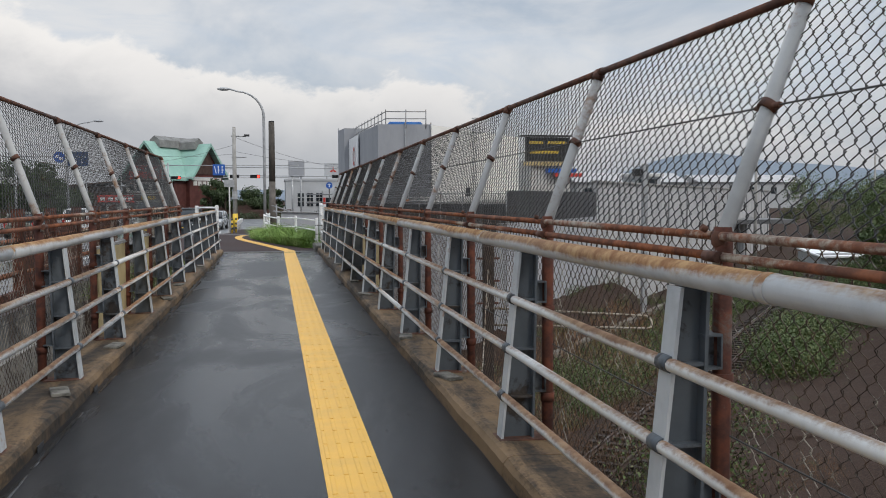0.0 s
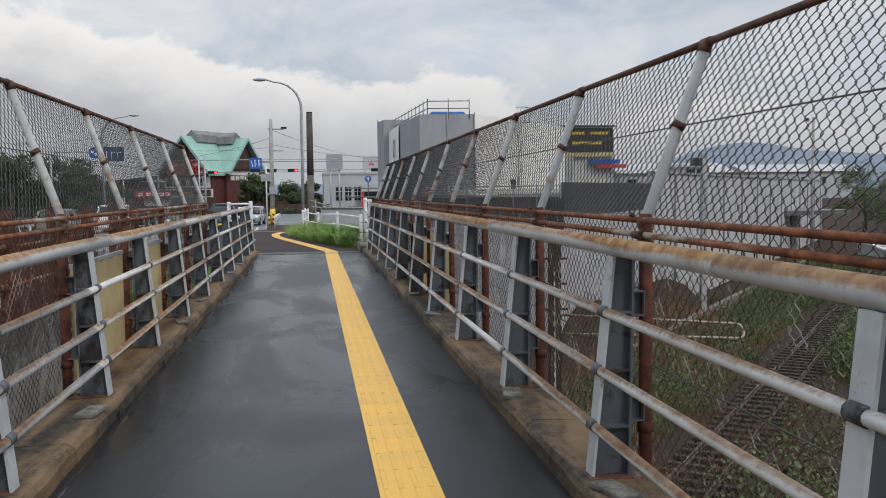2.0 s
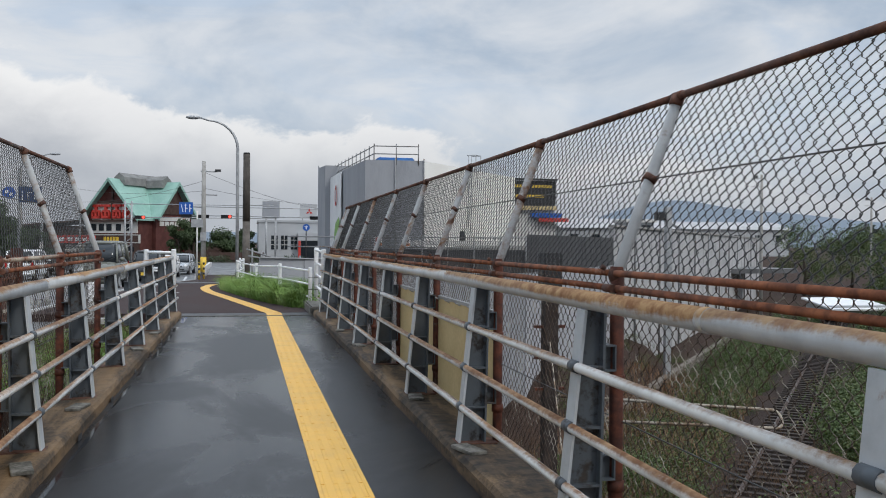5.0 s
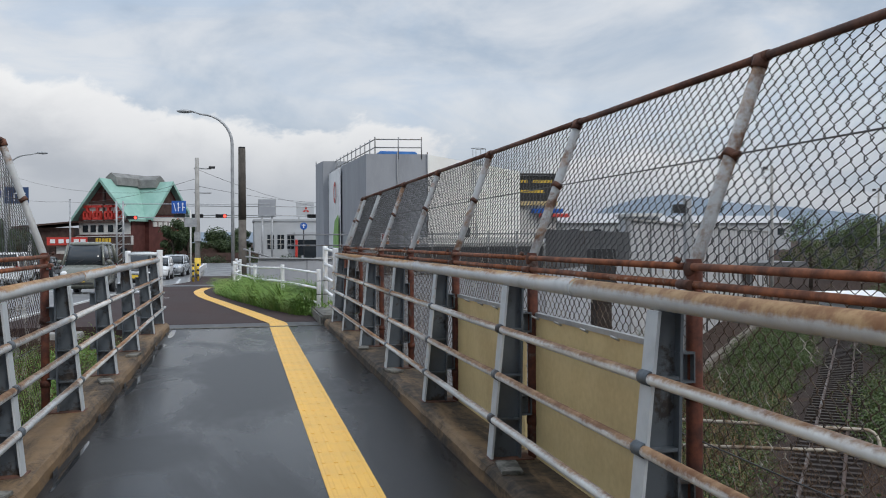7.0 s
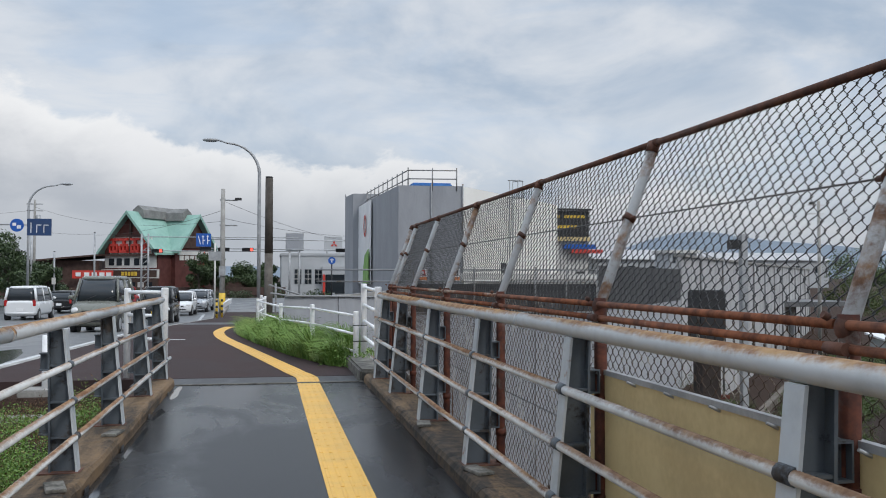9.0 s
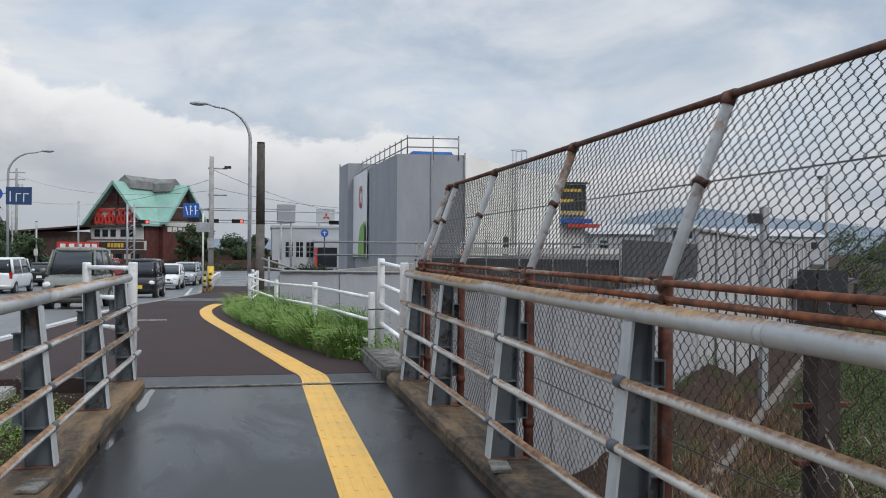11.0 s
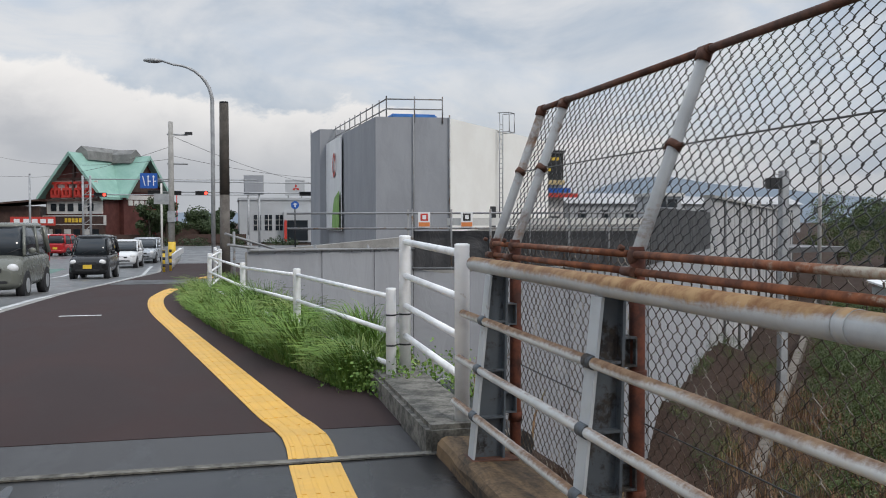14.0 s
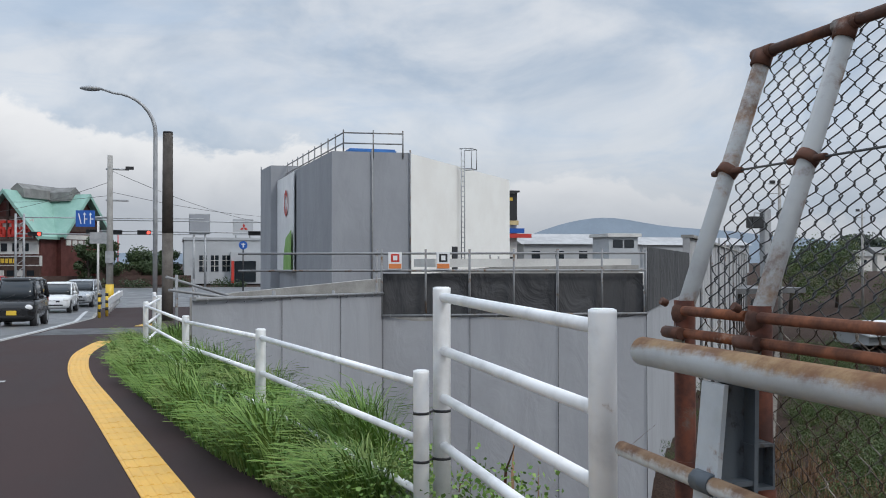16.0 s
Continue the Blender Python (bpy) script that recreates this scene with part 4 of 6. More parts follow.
def scaffold_building():
    base = -1.1
    top = 6.75
    ob = thing("building", (14, 72, base), "cream clad building half wrapped in grey scaffold sheeting", "building")
    c, e, l, r = BL["c"], BL["e2"], BL["left"], BL["right"]
    back = (16.5, 90)
    wall_between("wall", c, r, base, top - 0.02, CREAM, ob, 0.3, top - 0.02, "cream cladding wall")
    wall_between("wall", r, back, base, top - 0.3, CREAM, ob)
    g = Geo().add([(*c, top - 0.3), (*r, top - 0.4), (*back, top - 0.4), (l[0] + 0.6, l[1], top - 0.4), (e[0] + 0.6, e[1] + 0.3, top - 0.3)], [(0, 1, 2, 3, 4)])
    part("roof", g, GREYROOF, ob, world_space=True)
    # sheets, each hung between two standards
    def sheets(p, q, n, z0, z1, mat=SHEET):
        p, q = Vector(p), Vector(q)
        for i in range(n):
            a, b = p.lerp(q, i / n), p.lerp(q, (i + 1) / n)
            wall_between("sheet", a, b, z0, z1, mat, ob, 0.06)
            part("standard", Geo().tube([(b.x, b.y - 0.08, z0), (b.x, b.y - 0.08, z1 + 0.12)], 0.04, 6), SCAFF, ob, world_space=True)
    sheets(e, c, 2, base, top)
    mid = (6.95, 73.0)
    sheets(e, mid, 2, base, top)
    mid2 = (6.75, 79.5)
    wall_between("banner", (6.78, 73.0), (6.6, 79.5), 0.9, top - 0.1, SIGNWHITE, ob, 0.05, label="white printed banner")
    sheets(mid, mid2, 1, base, top)
    sheets((6.2, 79.5), (5.9, 83), 1, base, top + 0.9)
    sheets((5.9, 83), l, 1, base, top + 1.15)
    wall_between("sheet", (6.2, 79.5), (8.5, 79.5), base, top + 0.9, SHEET, ob)
    # print on the banner: a ring and a green patch
    g = Geo()
    for i in range(24):
        a0, a1 = 2 * math.pi * i / 24, 2 * math.pi * (i + 1) / 24
        q = lambda a, rr: (6.60, 75.6 + math.cos(a) * rr, 5.0 + math.sin(a) * rr)
        g.add([q(a0, 0.5), q(a1, 0.5), q(a1, 0.78), q(a0, 0.78)], [(0, 1, 2, 3)])
    part("print_ring", g, REDSIGN, ob, world_space=True)
    part("print_patch", Geo().prism([(6.58, 73.05, 0.95), (6.58, 76.6, 0.95), (6.58, 76.4, 1.9), (6.58, 75.4, 2.9), (6.58, 73.05, 3.3)], (0.03, 0, 0)), LIME, ob, world_space=True)
    # guard rails along the top lift
    def rails(p, q, n, z, hs):
        p, q = Vector(p), Vector(q)
        for h in hs:
            part("guard_pipe", Geo().tube([(p.x, p.y, z + h), (q.x, q.y, z + h)], 0.035, 6), SCAFF, ob, world_space=True)
        for i in range(n + 1):
            a = p.lerp(q, i / n)
            part("guard_post", Geo().tube([(a.x, a.y, z - 0.3), (a.x, a.y, z + hs[-1] + 0.15)], 0.035, 6), SCAFF, ob, world_space=True)
    rails((7.9, 63.9), (10.75, 63.6), 2, top, (0.4, 0.9))
    rails((7.9, 63.9), (6.9, 84), 12, top, (0.4, 0.9))
    part("tarpaulin", Geo().box((8.2, 64.2, top - 0.1), (10.6, 66, top + 0.22)), TARP, ob, "blue tarpaulin over the top lift", True, 0.08)
    # ladder with a cage at its head
    p = Vector((*c, 0)).lerp(Vector((*r, 0)), 0.42)
    d = (Vector((*r, 0)) - Vector((*c, 0))).normalized()
    n = Vector((d.y, -d.x, 0))
    lad = thing("wall_ladder", tuple(p + n * 0.2 + Vector((0, 0, 1.5))), "caged steel ladder fixed to the cream wall", "ladder")
    for s in (-0.25, 0.25):
        part("stile", Geo().tube([p + n * 0.25 + d * s + Vector((0, 0, 1.5)), p + n * 0.25 + d * s + Vector((0, 0, top + 0.9))], 0.03, 6), STEEL, lad, world_space=True)
    for i in range(20):
        z = 1.7 + i * 0.28
        part("rung", Geo().tube([p + n * 0.25 - d * 0.25 + Vector((0, 0, z)), p + n * 0.25 + d * 0.25 + Vector((0, 0, z))], 0.02, 5), STEEL, lad, world_space=True)
    for z in (top - 0.2, top + 0.9):
        part("hoop", Geo().tube([p + n * 0.2 - d * 0.4 + Vector((0, 0, z)), p + n * 0.9 - d * 0.4 + Vector((0, 0, z)), p + n * 0.9 + d * 0.4 + Vector((0, 0, z)), p + n * 0.2 + d * 0.4 + Vector((0, 0, z))], 0.03, 5), STEEL, lad, world_space=True)
    for s in (-0.4, 0.4):
        part("cage_bar", Geo().tube([p + n * 0.9 + d * s + Vector((0, 0, top - 0.2)), p + n * 0.9 + d * s + Vector((0, 0, top + 0.9))], 0.03, 5), STEEL, lad, world_space=True)
    q = Vector((*c, 0)).lerp(Vector((*r, 0)), 0.375)
    g = Geo()
    m = Matrix.Translation(q) @ Matrix.Rotation(math.atan2(d.y, d.x), 4, "Z")
    g.box((-0.35, -0.06, 0.2), (0.35, 0.05, 2.3), m)
    part("door", g, BLACK, ob, "narrow dark doorway", True)
    for k in (0.70, 0.80, 0.92):
        q = Vector((*c, 0)).lerp(Vector((*r, 0)), k)
        part("pipe_stub", Geo().tube([q + n * 0.3 + Vector((0, 0, 0.5)), q + n * 0.3 + Vector((0, 0, 2.6 - k))], 0.05, 6), SCAFF, ob, world_space=True)


def hoarding():
    """Grey cloth hoarding on scaffold pipes along the drop beside the pavement."""
    runs = [((0.25, 34.0), (4.7, 42.0), 3, (0.95, 0.72), HOARD), ((4.7, 42.0), (10.6, 40.2), 3, (0.2, 0.25), HOARD)]
    ob = thing("hoarding", (4.7, 42, -6.0), "grey cloth hoarding tied to scaffold pipes, wrinkled", "hoarding")
    for p, q, n, (za, zb), mat in runs:
        p, q = Vector((*p, 0)), Vector((*q, 0))
        d = (q - p).normalized()
        nrm = Vector((d.y, -d.x, 0))
        for i in range(n):
            a, b = p.lerp(q, i / n), p.lerp(q, (i + 1) / n)
            ta, tb = za + (zb - za) * i / n, za + (zb - za) * (i + 1) / n
            g = Geo()
            U, V = 22, 16
            verts = []
            for v in range(V + 1):
                for u in range(U + 1):
                    f = u / U
                    s = a.lerp(b, f)
                    z = -5.9 + (ta + (tb - ta) * f + 5.9) * v / V
                    sag = (0.14 if p.x > 3 else 0.02) * math.sin(f * math.pi) * (v / V) ** 4
                    puff = noise.noise(Vector((s.x * 0.9, s.y * 0.9, z * 0.35))) * 0.05 + noise.noise(Vector((s.x * 2.6, s.y * 2.6, z * 0.9))) * 0.014
                    verts.append(s + nrm * (puff * math.sin(f * math.pi) ** 0.5) + Vector((0, 0, z - sag)))
            g.add(verts, [(v * (U + 1) + u, v * (U + 1) + u + 1, (v + 1) * (U + 1) + u + 1, (v + 1) * (U + 1) + u) for v in range(V) for u in range(U)], True)
            part("cloth", g, mat, ob, world_space=True)
            for k in range(5):
                s = a.lerp(b, (k + 0.5) / 5) + nrm * 0.05
                zt = ta + (tb - ta) * (k + 0.5) / 5
                part("tie", Geo().tube([s + Vector((0, 0, zt + 0.03)), s + nrm * 0.03 + Vector((0, 0, zt - 0.03)), s + Vector((0, 0, zt - 0.06))], 0.007, 5), SCAFF, ob, world_space=True)
            part("seam", Geo().tube([b + nrm * 0.03 + Vector((0, 0, -5.9)), b + nrm * 0.03 + Vector((0, 0, tb))], 0.007, 6), BLACK, ob, world_space=True)
            part("standard", Geo().tube([b - nrm * 0.12 + Vector((0, 0, -6)), b - nrm * 0.12 + Vector((0, 0, 1.75 if p.x > 3 or i == n - 1 else tb + 0.1))], 0.03, 8), SCAFF, ob, world_space=True)
        part("ledger", Geo().tube([p + nrm * 0.04 + Vector((0, 0, za)), q + nrm * 0.04 + Vector((0, 0, zb))], 0.027, 8), SCAFF, ob, world_space=True)
    # open guard rail above the second run, with dark mesh below
    p, q = Vector((4.7, 42.0, 0)), Vector((10.6, 40.2, 0))
    for z in (1.65, 1.25):
        part("guard_pipe", Geo().tube([p + Vector((-3.2, 1.0, z)), p + Vector((0, 0, z)), q + Vector((0, 0, z))], 0.026, 8), SCAFF, ob, world_space=True)
    for i in range(7):
        a = p.lerp(q, i / 6)
        part("guard_post", Geo().tube([a + Vector((0, 0, 0.2)), a + Vector((0, 0, 1.75))], 0.026, 8), SCAFF, ob, world_space=True)
    wall_between("mesh_sheet", (4.75, 42.15), (10.6, 40.35), 0.15, 1.18, NET, ob, 0.02)
    wall_between("cloth", (10.6, 40.2), (19.5, 52.5), -6.0, 0.3, HOARD, ob, 0.03)
    wall_between("mesh_sheet", (10.65, 40.2), (19.5, 52.5), 0.3, 1.8, NET, ob, 0.02)
    # two warning boards
    for x in (4.98, 6.05):
        y = 42 - (x - 4.7) * 0.305 - 0.08
        s = thing("warning_sign", (x, y, 1.28), "small white and orange warning board tied to scaffold pipe", "sign", "warning boards")
        part("board", Geo().box((-0.16, -0.01, 0), (0.16, 0.01, 0.40)), SIGNWHITE, s)
        part("band", Geo().box((-0.15, -0.016, 0.02), (0.15, -0.010, 0.13)), ORANGE, s)
        part("picture", Geo().box((-0.10, -0.016, 0.17), (0.10, -0.010, 0.36)), BLACK if x > 6 else REDSIGN, s)
        part("picture_hole", Geo().box((-0.05, -0.021, 0.21), (0.05, -0.016, 0.32)), SIGNWHITE, s)
    # concrete ramp behind the rail
    g = Geo()
    g.prism([(0.5, 47.0, -1.2), (14.2, 47.0, -1.2), (14.2, 47.0, 1.35), (9.5, 47.0, 1.3), (0.5, 47.0, 0.5)], (0, 0.4, 0))
    single("wall_ramp", g, CONCRETE, "weathered concrete ramp wall behind the hoarding", "wall", "structure")
    g = Geo().box((7.5, 47.1, 1.3), (14.0, 49.5, 1.55))
    single("cladding_sheet", g, OFFWHITE, "pale flat cladding sheets lying behind the guard rail", "cladding")
    # leaning pipes and a tall pipe by the lamp
    ob = thing("scaffold_pipes", (0.1, 40.5, -0.3), "loose scaffold pipes leaning on the fence", "scaffold")
    for a, b in (((-0.05, 40.2, 0.9), (2.1, 41.8, 0.55)), ((-0.1, 40.8, 1.15), (2.0, 42.5, 0.45)), ((0.1, 40.5, -0.3), (0.1, 40.5, 1.2)), ((0.45, 41.5, -0.3), (0.45, 41.5, 1.1)), ((0.8, 40.9, -0.3), (0.5, 41.2, 0.9))):
        part("pipe", Geo().tube([a, b], 0.03, 8), SCAFF, ob, world_space=True)


# ---- poles, signs, signals ----
def street_lamp(x, y, z, h, reach, label):
    ob = thing("street_lamp", (x, y, z), label, "street lamp", "street lamps")
    path = [(0, 0, 0), (0, 0, h * 0.5), (0, 0, h * 0.80)]
    for i in range(1, 9):
        a = i / 8 * math.pi / 2
        path.append((-reach * 0.62 * (1 - math.cos(a)), 0, h * 0.80 + h * 0.17 * math.sin(a)))
    path.append((-reach * 0.8, 0, h * 0.985))
    part("pole", Geo().tube(path, 0.10, 10, 0.05), STEEL, ob)
    part("base", Geo().tube([(0, 0, 0), (0, 0, 0.8)], 0.13, 10), STEEL, ob)
    g = Geo().ball((0, 0, 0), 0.28, 12, 0.42)
    g.turned(Matrix.Translation((-reach * 0.8 - math.copysign(0.4, reach), 0, h * 0.985)) @ Matrix.Diagonal((1.6, 0.75, 1, 1)))
    part("lamp_head", g, STEEL, ob)
    return ob


def text_bars(ob, y, items, mat=SIGNWHITE):
    for x0, z0, x1, z1 in items:
        part("marking", Geo().box((x0, y - 0.012, z0), (x1, y, z1)), mat, ob)


def poles():
    street_lamp(-0.62, 62.0, -0.8, 9.75, 2.75, "grey steel street lamp with a curved arm beside pavement")
    street_lamp(-18.5, 87, -0.95, 9.75, -3.0, "grey steel street lamp with a curved arm across the road")
    ob = thing("service_pole", (-0.1, 55, -0.7), "thick concrete pole with a dark upper sleeve beside pavement", "pole")
    part("shaft", Geo().tube([(0, 0, 0), (0, 0, 3.2)], 0.20, 14, 0.19), POLESTAIN, ob)
    part("sleeve", Geo().tube([(0, 0, 3.2), (0, 0, 6.75)], 0.195, 14, 0.175), POLEBROWN, ob, "dark sleeve")
    part("cap", Geo().tube([(0, 0, 6.75), (0, 0, 6.82)], 0.17, 14), BLACK, ob)
    # signal pole with its long arm
    ob = thing("signal_pole", (-2.95, 70.5, -0.95), "concrete utility pole carrying traffic signal arm and direction sign", "traffic signal")
    part("shaft", Geo().tube([(0, 0, 0), (0, 0, 7.9)], 0.19, 12, 0.13), POLECON, ob)
    part("guard", Geo().tube([(0, 0, 0.3), (0, 0, 1.3)], 0.205, 12), YELLOW, ob, "yellow and black guard sleeve")
    for z in (5.6, 7.2):
        part("cross_arm", Geo().tube([(-0.2, 0, z), (0.9, 0, z)], 0.05, 6), STEEL, ob)
    part("camera_head", Geo().box((0.75, -0.12, 7.2), (1.15, 0.12, 7.35)), BLACK, ob)
    part("clamp_box", Geo().box((-0.2, -0.28, 2.4), (0.2, -0.12, 3.0)), STEEL, ob)
    s = thing("direction_sign", (-4.1, 70.2, 3.28), "blue lane direction sign with white arrows", "road sign")
    part("plate", Geo().box((-0.45, -0.03, 0), (0.45, 0.03, 0.82)), BLUE, s)
    part("marking", Geo().prism([(-0.34, -0.042, 0.66), (-0.22, -0.042, 0.14), (-0.17, -0.042, 0.14), (-0.29, -0.042, 0.66)], (0, 0.012, 0)), SIGNWHITE, s)
    for dx in (-0.06, 0.22):
        text_bars(s, -0.03, [(dx, 0.14, dx + 0.05, 0.62), (dx + 0.05, 0.36, dx + 0.16, 0.41)])
        part("arrow_tip", Geo().prism([(dx - 0.05, -0.042, 0.6), (dx + 0.1, -0.042, 0.6), (dx + 0.025, -0.042, 0.72)], (0, 0.012, 0)), SIGNWHITE, s)
    part("bracket", Geo().tube([(0.4, 0, 0.5), (1.13, 0.3, 0.5)], 0.035, 6), STEEL, s)
    for x, y, z, lamp in ((-1.9, 94.85, 3.8, 1), (-4.0, 94.85, 3.8, 0), (-10.2, 98.85, 3.75, 1), (6.5, 94.85, 3.8, 0), (-5.6, 94.85, 3.85, 0)):
        t = thing("traffic_light", (x, y, z), "horizontal traffic light hung over the crossing", "traffic light", "traffic lights")
        part("housing", Geo().box((-0.5, -0.12, -0.17), (0.5, 0.12, 0.17)), BLACK, t)
        for i in range(3):
            part("lens", Geo().tube([(-0.33 + 0.33 * i, -0.13, 0), (-0.33 + 0.33 * i, -0.17, 0)], 0.13, 12), REDLAMP if lamp and i == 2 else BLACK, t)
            part("visor", Geo().box((-0.47 + 0.33 * i, -0.34, 0.12), (-0.19 + 0.33 * i, -0.12, 0.145)), BLACK, t)
        part("hanger", Geo().box((-0.06, 0.1, -0.1), (0.06, 0.2, 0.1)), STEEL, t)
    ob = thing("signal_gantry", (12.0, 95, -0.95), "long grey signal arm over the crossing on a steel post", "gantry")
    part("post", Geo().tube([(0, 0, 0), (0, 0, 6.0)], 0.14, 10, 0.1), STEEL, ob)
    for z in (4.75, 5.6):
        part("arm", Geo().tube([(0.3, 0, z), (-18, 0, z + 0.1)], 0.045, 8), STEEL, ob)
    ob = thing("signal_gantry", (-11.3, 99, -0.95), "lattice signal post with an arm over the crossing", "gantry")
    for dx in (-0.3, 0.3):
        part("post", Geo().tube([(dx, 0, 0), (dx, 0, 6.3)], 0.09, 8), STEEL, ob)
    for i in range(9):
        part("brace", Geo().tube([(-0.3, 0, 0.4 + i * 0.6), (0.3, 0, 0.9 + i * 0.6)], 0.035, 5), STEEL, ob)
    for z in (4.7, 6.0):
        part("arm", Geo().tube([(-0.3, 0, z), (14, 0, z + 0.05)], 0.045, 8), STEEL, ob)
    # signs over the far lanes
    ob = thing("road_sign", (-19.3, 83, -0.95), "navy and blue road signs on a tall steel post", "road sign")
    part("post", Geo().tube([(-2.6, 0, 0), (-2.6, 0, 6.8)], 0.1, 8), STEEL, ob)
    part("arm", Geo().tube([(-2.6, 0, 6.15), (3.4, 0, 6.15)], 0.06, 8), STEEL, ob)
    part("plate", Geo().box((1.7, -0.1, 5.35), (3.4, -0.04, 6.6)), NAVY, ob)
    part("disc", Geo().tube([(1.0, -0.04, 6.1), (1.0, -0.1, 6.1)], 0.48, 20), BLUE, ob)
    text_bars(ob, -0.1, [(1.95, 5.55, 2.01, 6.3), (2.35, 5.55, 2.41, 6.15), (2.35, 6.1, 2.7, 6.16), (2.85, 5.55, 2.91, 6.15), (2.85, 6.1, 3.2, 6.16), (0.7, 6.05, 0.95, 6.28), (1.0, 5.85, 1.28, 6.1)])
    # small posts by the kerb
    ob = thing("road_sign", (-3.05, 64, -0.9), "thin striped sign post with small plates beside pavement", "road sign")
    part("post", Geo().tube([(0, 0, 0), (0, 0, 4.2)], 0.05, 8), OFFWHITE, ob)
    part("plate", Geo().box((-0.35, -0.05, 3.2), (0.35, -0.02, 3.7)), STEEL, ob)
    ob = thing("bus_sign", (6.0, 100, -0.95), "blue round sign on a dark post before the showroom", "road sign")
    part("post", Geo().tube([(0, 0, 0), (0, 0, 4.0)], 0.06, 8), BLACK, ob)
    part("disc", Geo().tube([(0, -0.02, 3.9), (0, -0.08, 3.9)], 0.36, 18), BLUE, ob)
    text_bars(ob, -0.08, [(-0.05, 3.7, 0.05, 4.1), (-0.18, 3.95, 0.18, 4.02)])
    for k in range(2):
        ob = thing("guard_post", (-2.75 + 0.2 * k, 60.5 + 1.4 * k, fall(61)), "yellow and black striped guard post at the kerb", "bollard", "guard posts")
        part("post", Geo().tube([(0, 0, 0), (0, 0, 1.0)], 0.06, 10), YELLOW, ob)
        for z in (0.25, 0.55, 0.85):
            part("stripe", Geo().tube([(0, 0, z), (0, 0, z + 0.13)], 0.062, 10), BLACK, ob)
    ob = thing("guard_rail", (-2.6, 63, fall(63)), "low white guard rail along the kerb towards the crossing", "barrier")
    for i in range(9):
        part("post", Geo().tube([(-0.02 * i, i * 1.6, 0), (-0.02 * i, i * 1.6, 0.7)], 0.05, 8), WHITE, ob)
    part("beam", Geo().box((-0.03, 0, 0.40), (0.03, 13, 0.70)), WHITE, ob)
    # utility poles and cables behind
    for x, y, h in ((-24, 112, 10.3), (-31, 105, 8.5), (-34.5, 96, 8.5)):
        ob = thing("utility_pole", (x, y, -0.95), "concrete utility pole with cross arms and cables", "utility pole", "utility poles")
        part("shaft", Geo().tube([(0, 0, 0), (0, 0, h)], 0.17, 10, 0.11), POLECON, ob)
        for z in (h - 0.5, h - 1.2):
            part("cross_arm", Geo().box((-0.8, -0.05, z), (0.8, 0.05, z + 0.1)), STEEL, ob)
        part("transformer", Geo().tube([(0.35, 0, h - 2.4), (0.35, 0, h - 1.6)], 0.25, 10), STEEL, ob)
    for x, h in ((-19.4, 4.6), (-15.9, 6.4), (-21.4, 6.8)):
        ob = thing("sign_pole", (x, 100, -0.95), "slim grey roadside pole before the restaurant", "pole", "slim roadside poles")
        part("shaft", Geo().tube([(0, 0, 0), (0, 0, h)], 0.10, 10, 0.075), STEEL, ob)
        part("cap", Geo().tube([(0, 0, h), (0, 0, h + 0.05)], 0.085, 10), BLACK, ob)
        part("box", Geo().box((-0.16, -0.2, 1.6), (0.16, -0.09, 2.2)), OFFWHITE, ob)

    def cable(a, b, sag):
        a, b = Vector(a), Vector(b)
        pts = [a.lerp(b, i / 14) - Vector((0, 0, sag * 4 * (i / 14) * (1 - i / 14))) for i in range(15)]
        single("cable", Geo().tube(pts, 0.013, 4), BLACK, "thin black overhead cable", "cable", group="cables")
    cable((-24, 112, 8.6), (-2.95, 70.5, 4.9), 0.9)
    cable((-34, 96, 7.0), (-24, 112, 8.3), 0.5)
    cable((-2.95, 70.5, 6.2), (13, 110, 5.0), 0.8)
    cable((-2.95, 70.5, 5.1), (12, 95, 5.2), 0.5)
    cable((-15.9, 100, 5.2), (-2.95, 70.5, 5.6), 0.4)
    cable((-21.4, 100, 5.6), (-15.9, 100, 5.3), 0.15)
    cable((-60, 88, 7.6), (-34.5, 96, 6.9), 0.8)


# ---- restaurant with the green roof ----
def wing(ob, turn, length, w, ridge, eave, mats):
    """A steep gabled wing running out from the middle along -y, then turned."""
    R = Matrix.Rotation(radians(turn), 4, "Z")
    t = 0.3
    for s in (-1, 1):
        over = 1.12
        g = Geo()
        x, z = s * w * over, ridge - (ridge - eave) * over
        ring = [(0, 3, ridge), (x, 3, z), (x, 3, z + t), (0, 3, ridge + t)]
        g.prism(ring if s > 0 else ring[::-1], (0, -length - 3 - 0.9, 0))
        part("roof_slope", g.turned(R), GREENROOF, ob)
        b = Geo()
        ring = [(0, -length - 0.9, ridge - 0.15), (x, -length - 0.9, z - 0.15), (x, -length - 0.9, z + t + 0.03), (0, -length - 0.9, ridge + t + 0.03)]
        b.prism(ring if s > 0 else ring[::-1], (0, -0.15, 0))
        part("barge_board", b.turned(R), GREENROOF, ob)
    g = Geo().prism([(-w, -length, 0), (w, -length, 0), (w, -length, eave), (0, -length, ridge), (-w, -length, eave)], (0, length + 3, 0))
    part("wall", g.turned(R), mats[0], ob)
    rp = Geo()
    rp.prism([(-1.0, 3, ridge - 0.5), (1.0, 3, ridge - 0.5), (0.8, 3, ridge + 0.55), (0, 3, ridge + 1.15), (-0.8, 3, ridge + 0.55)], (0, -length + 1.2 - 3, 0))
    part("ridge_cap", rp.turned(R), GREYROOF, ob, "grey ridge roof")
    return R


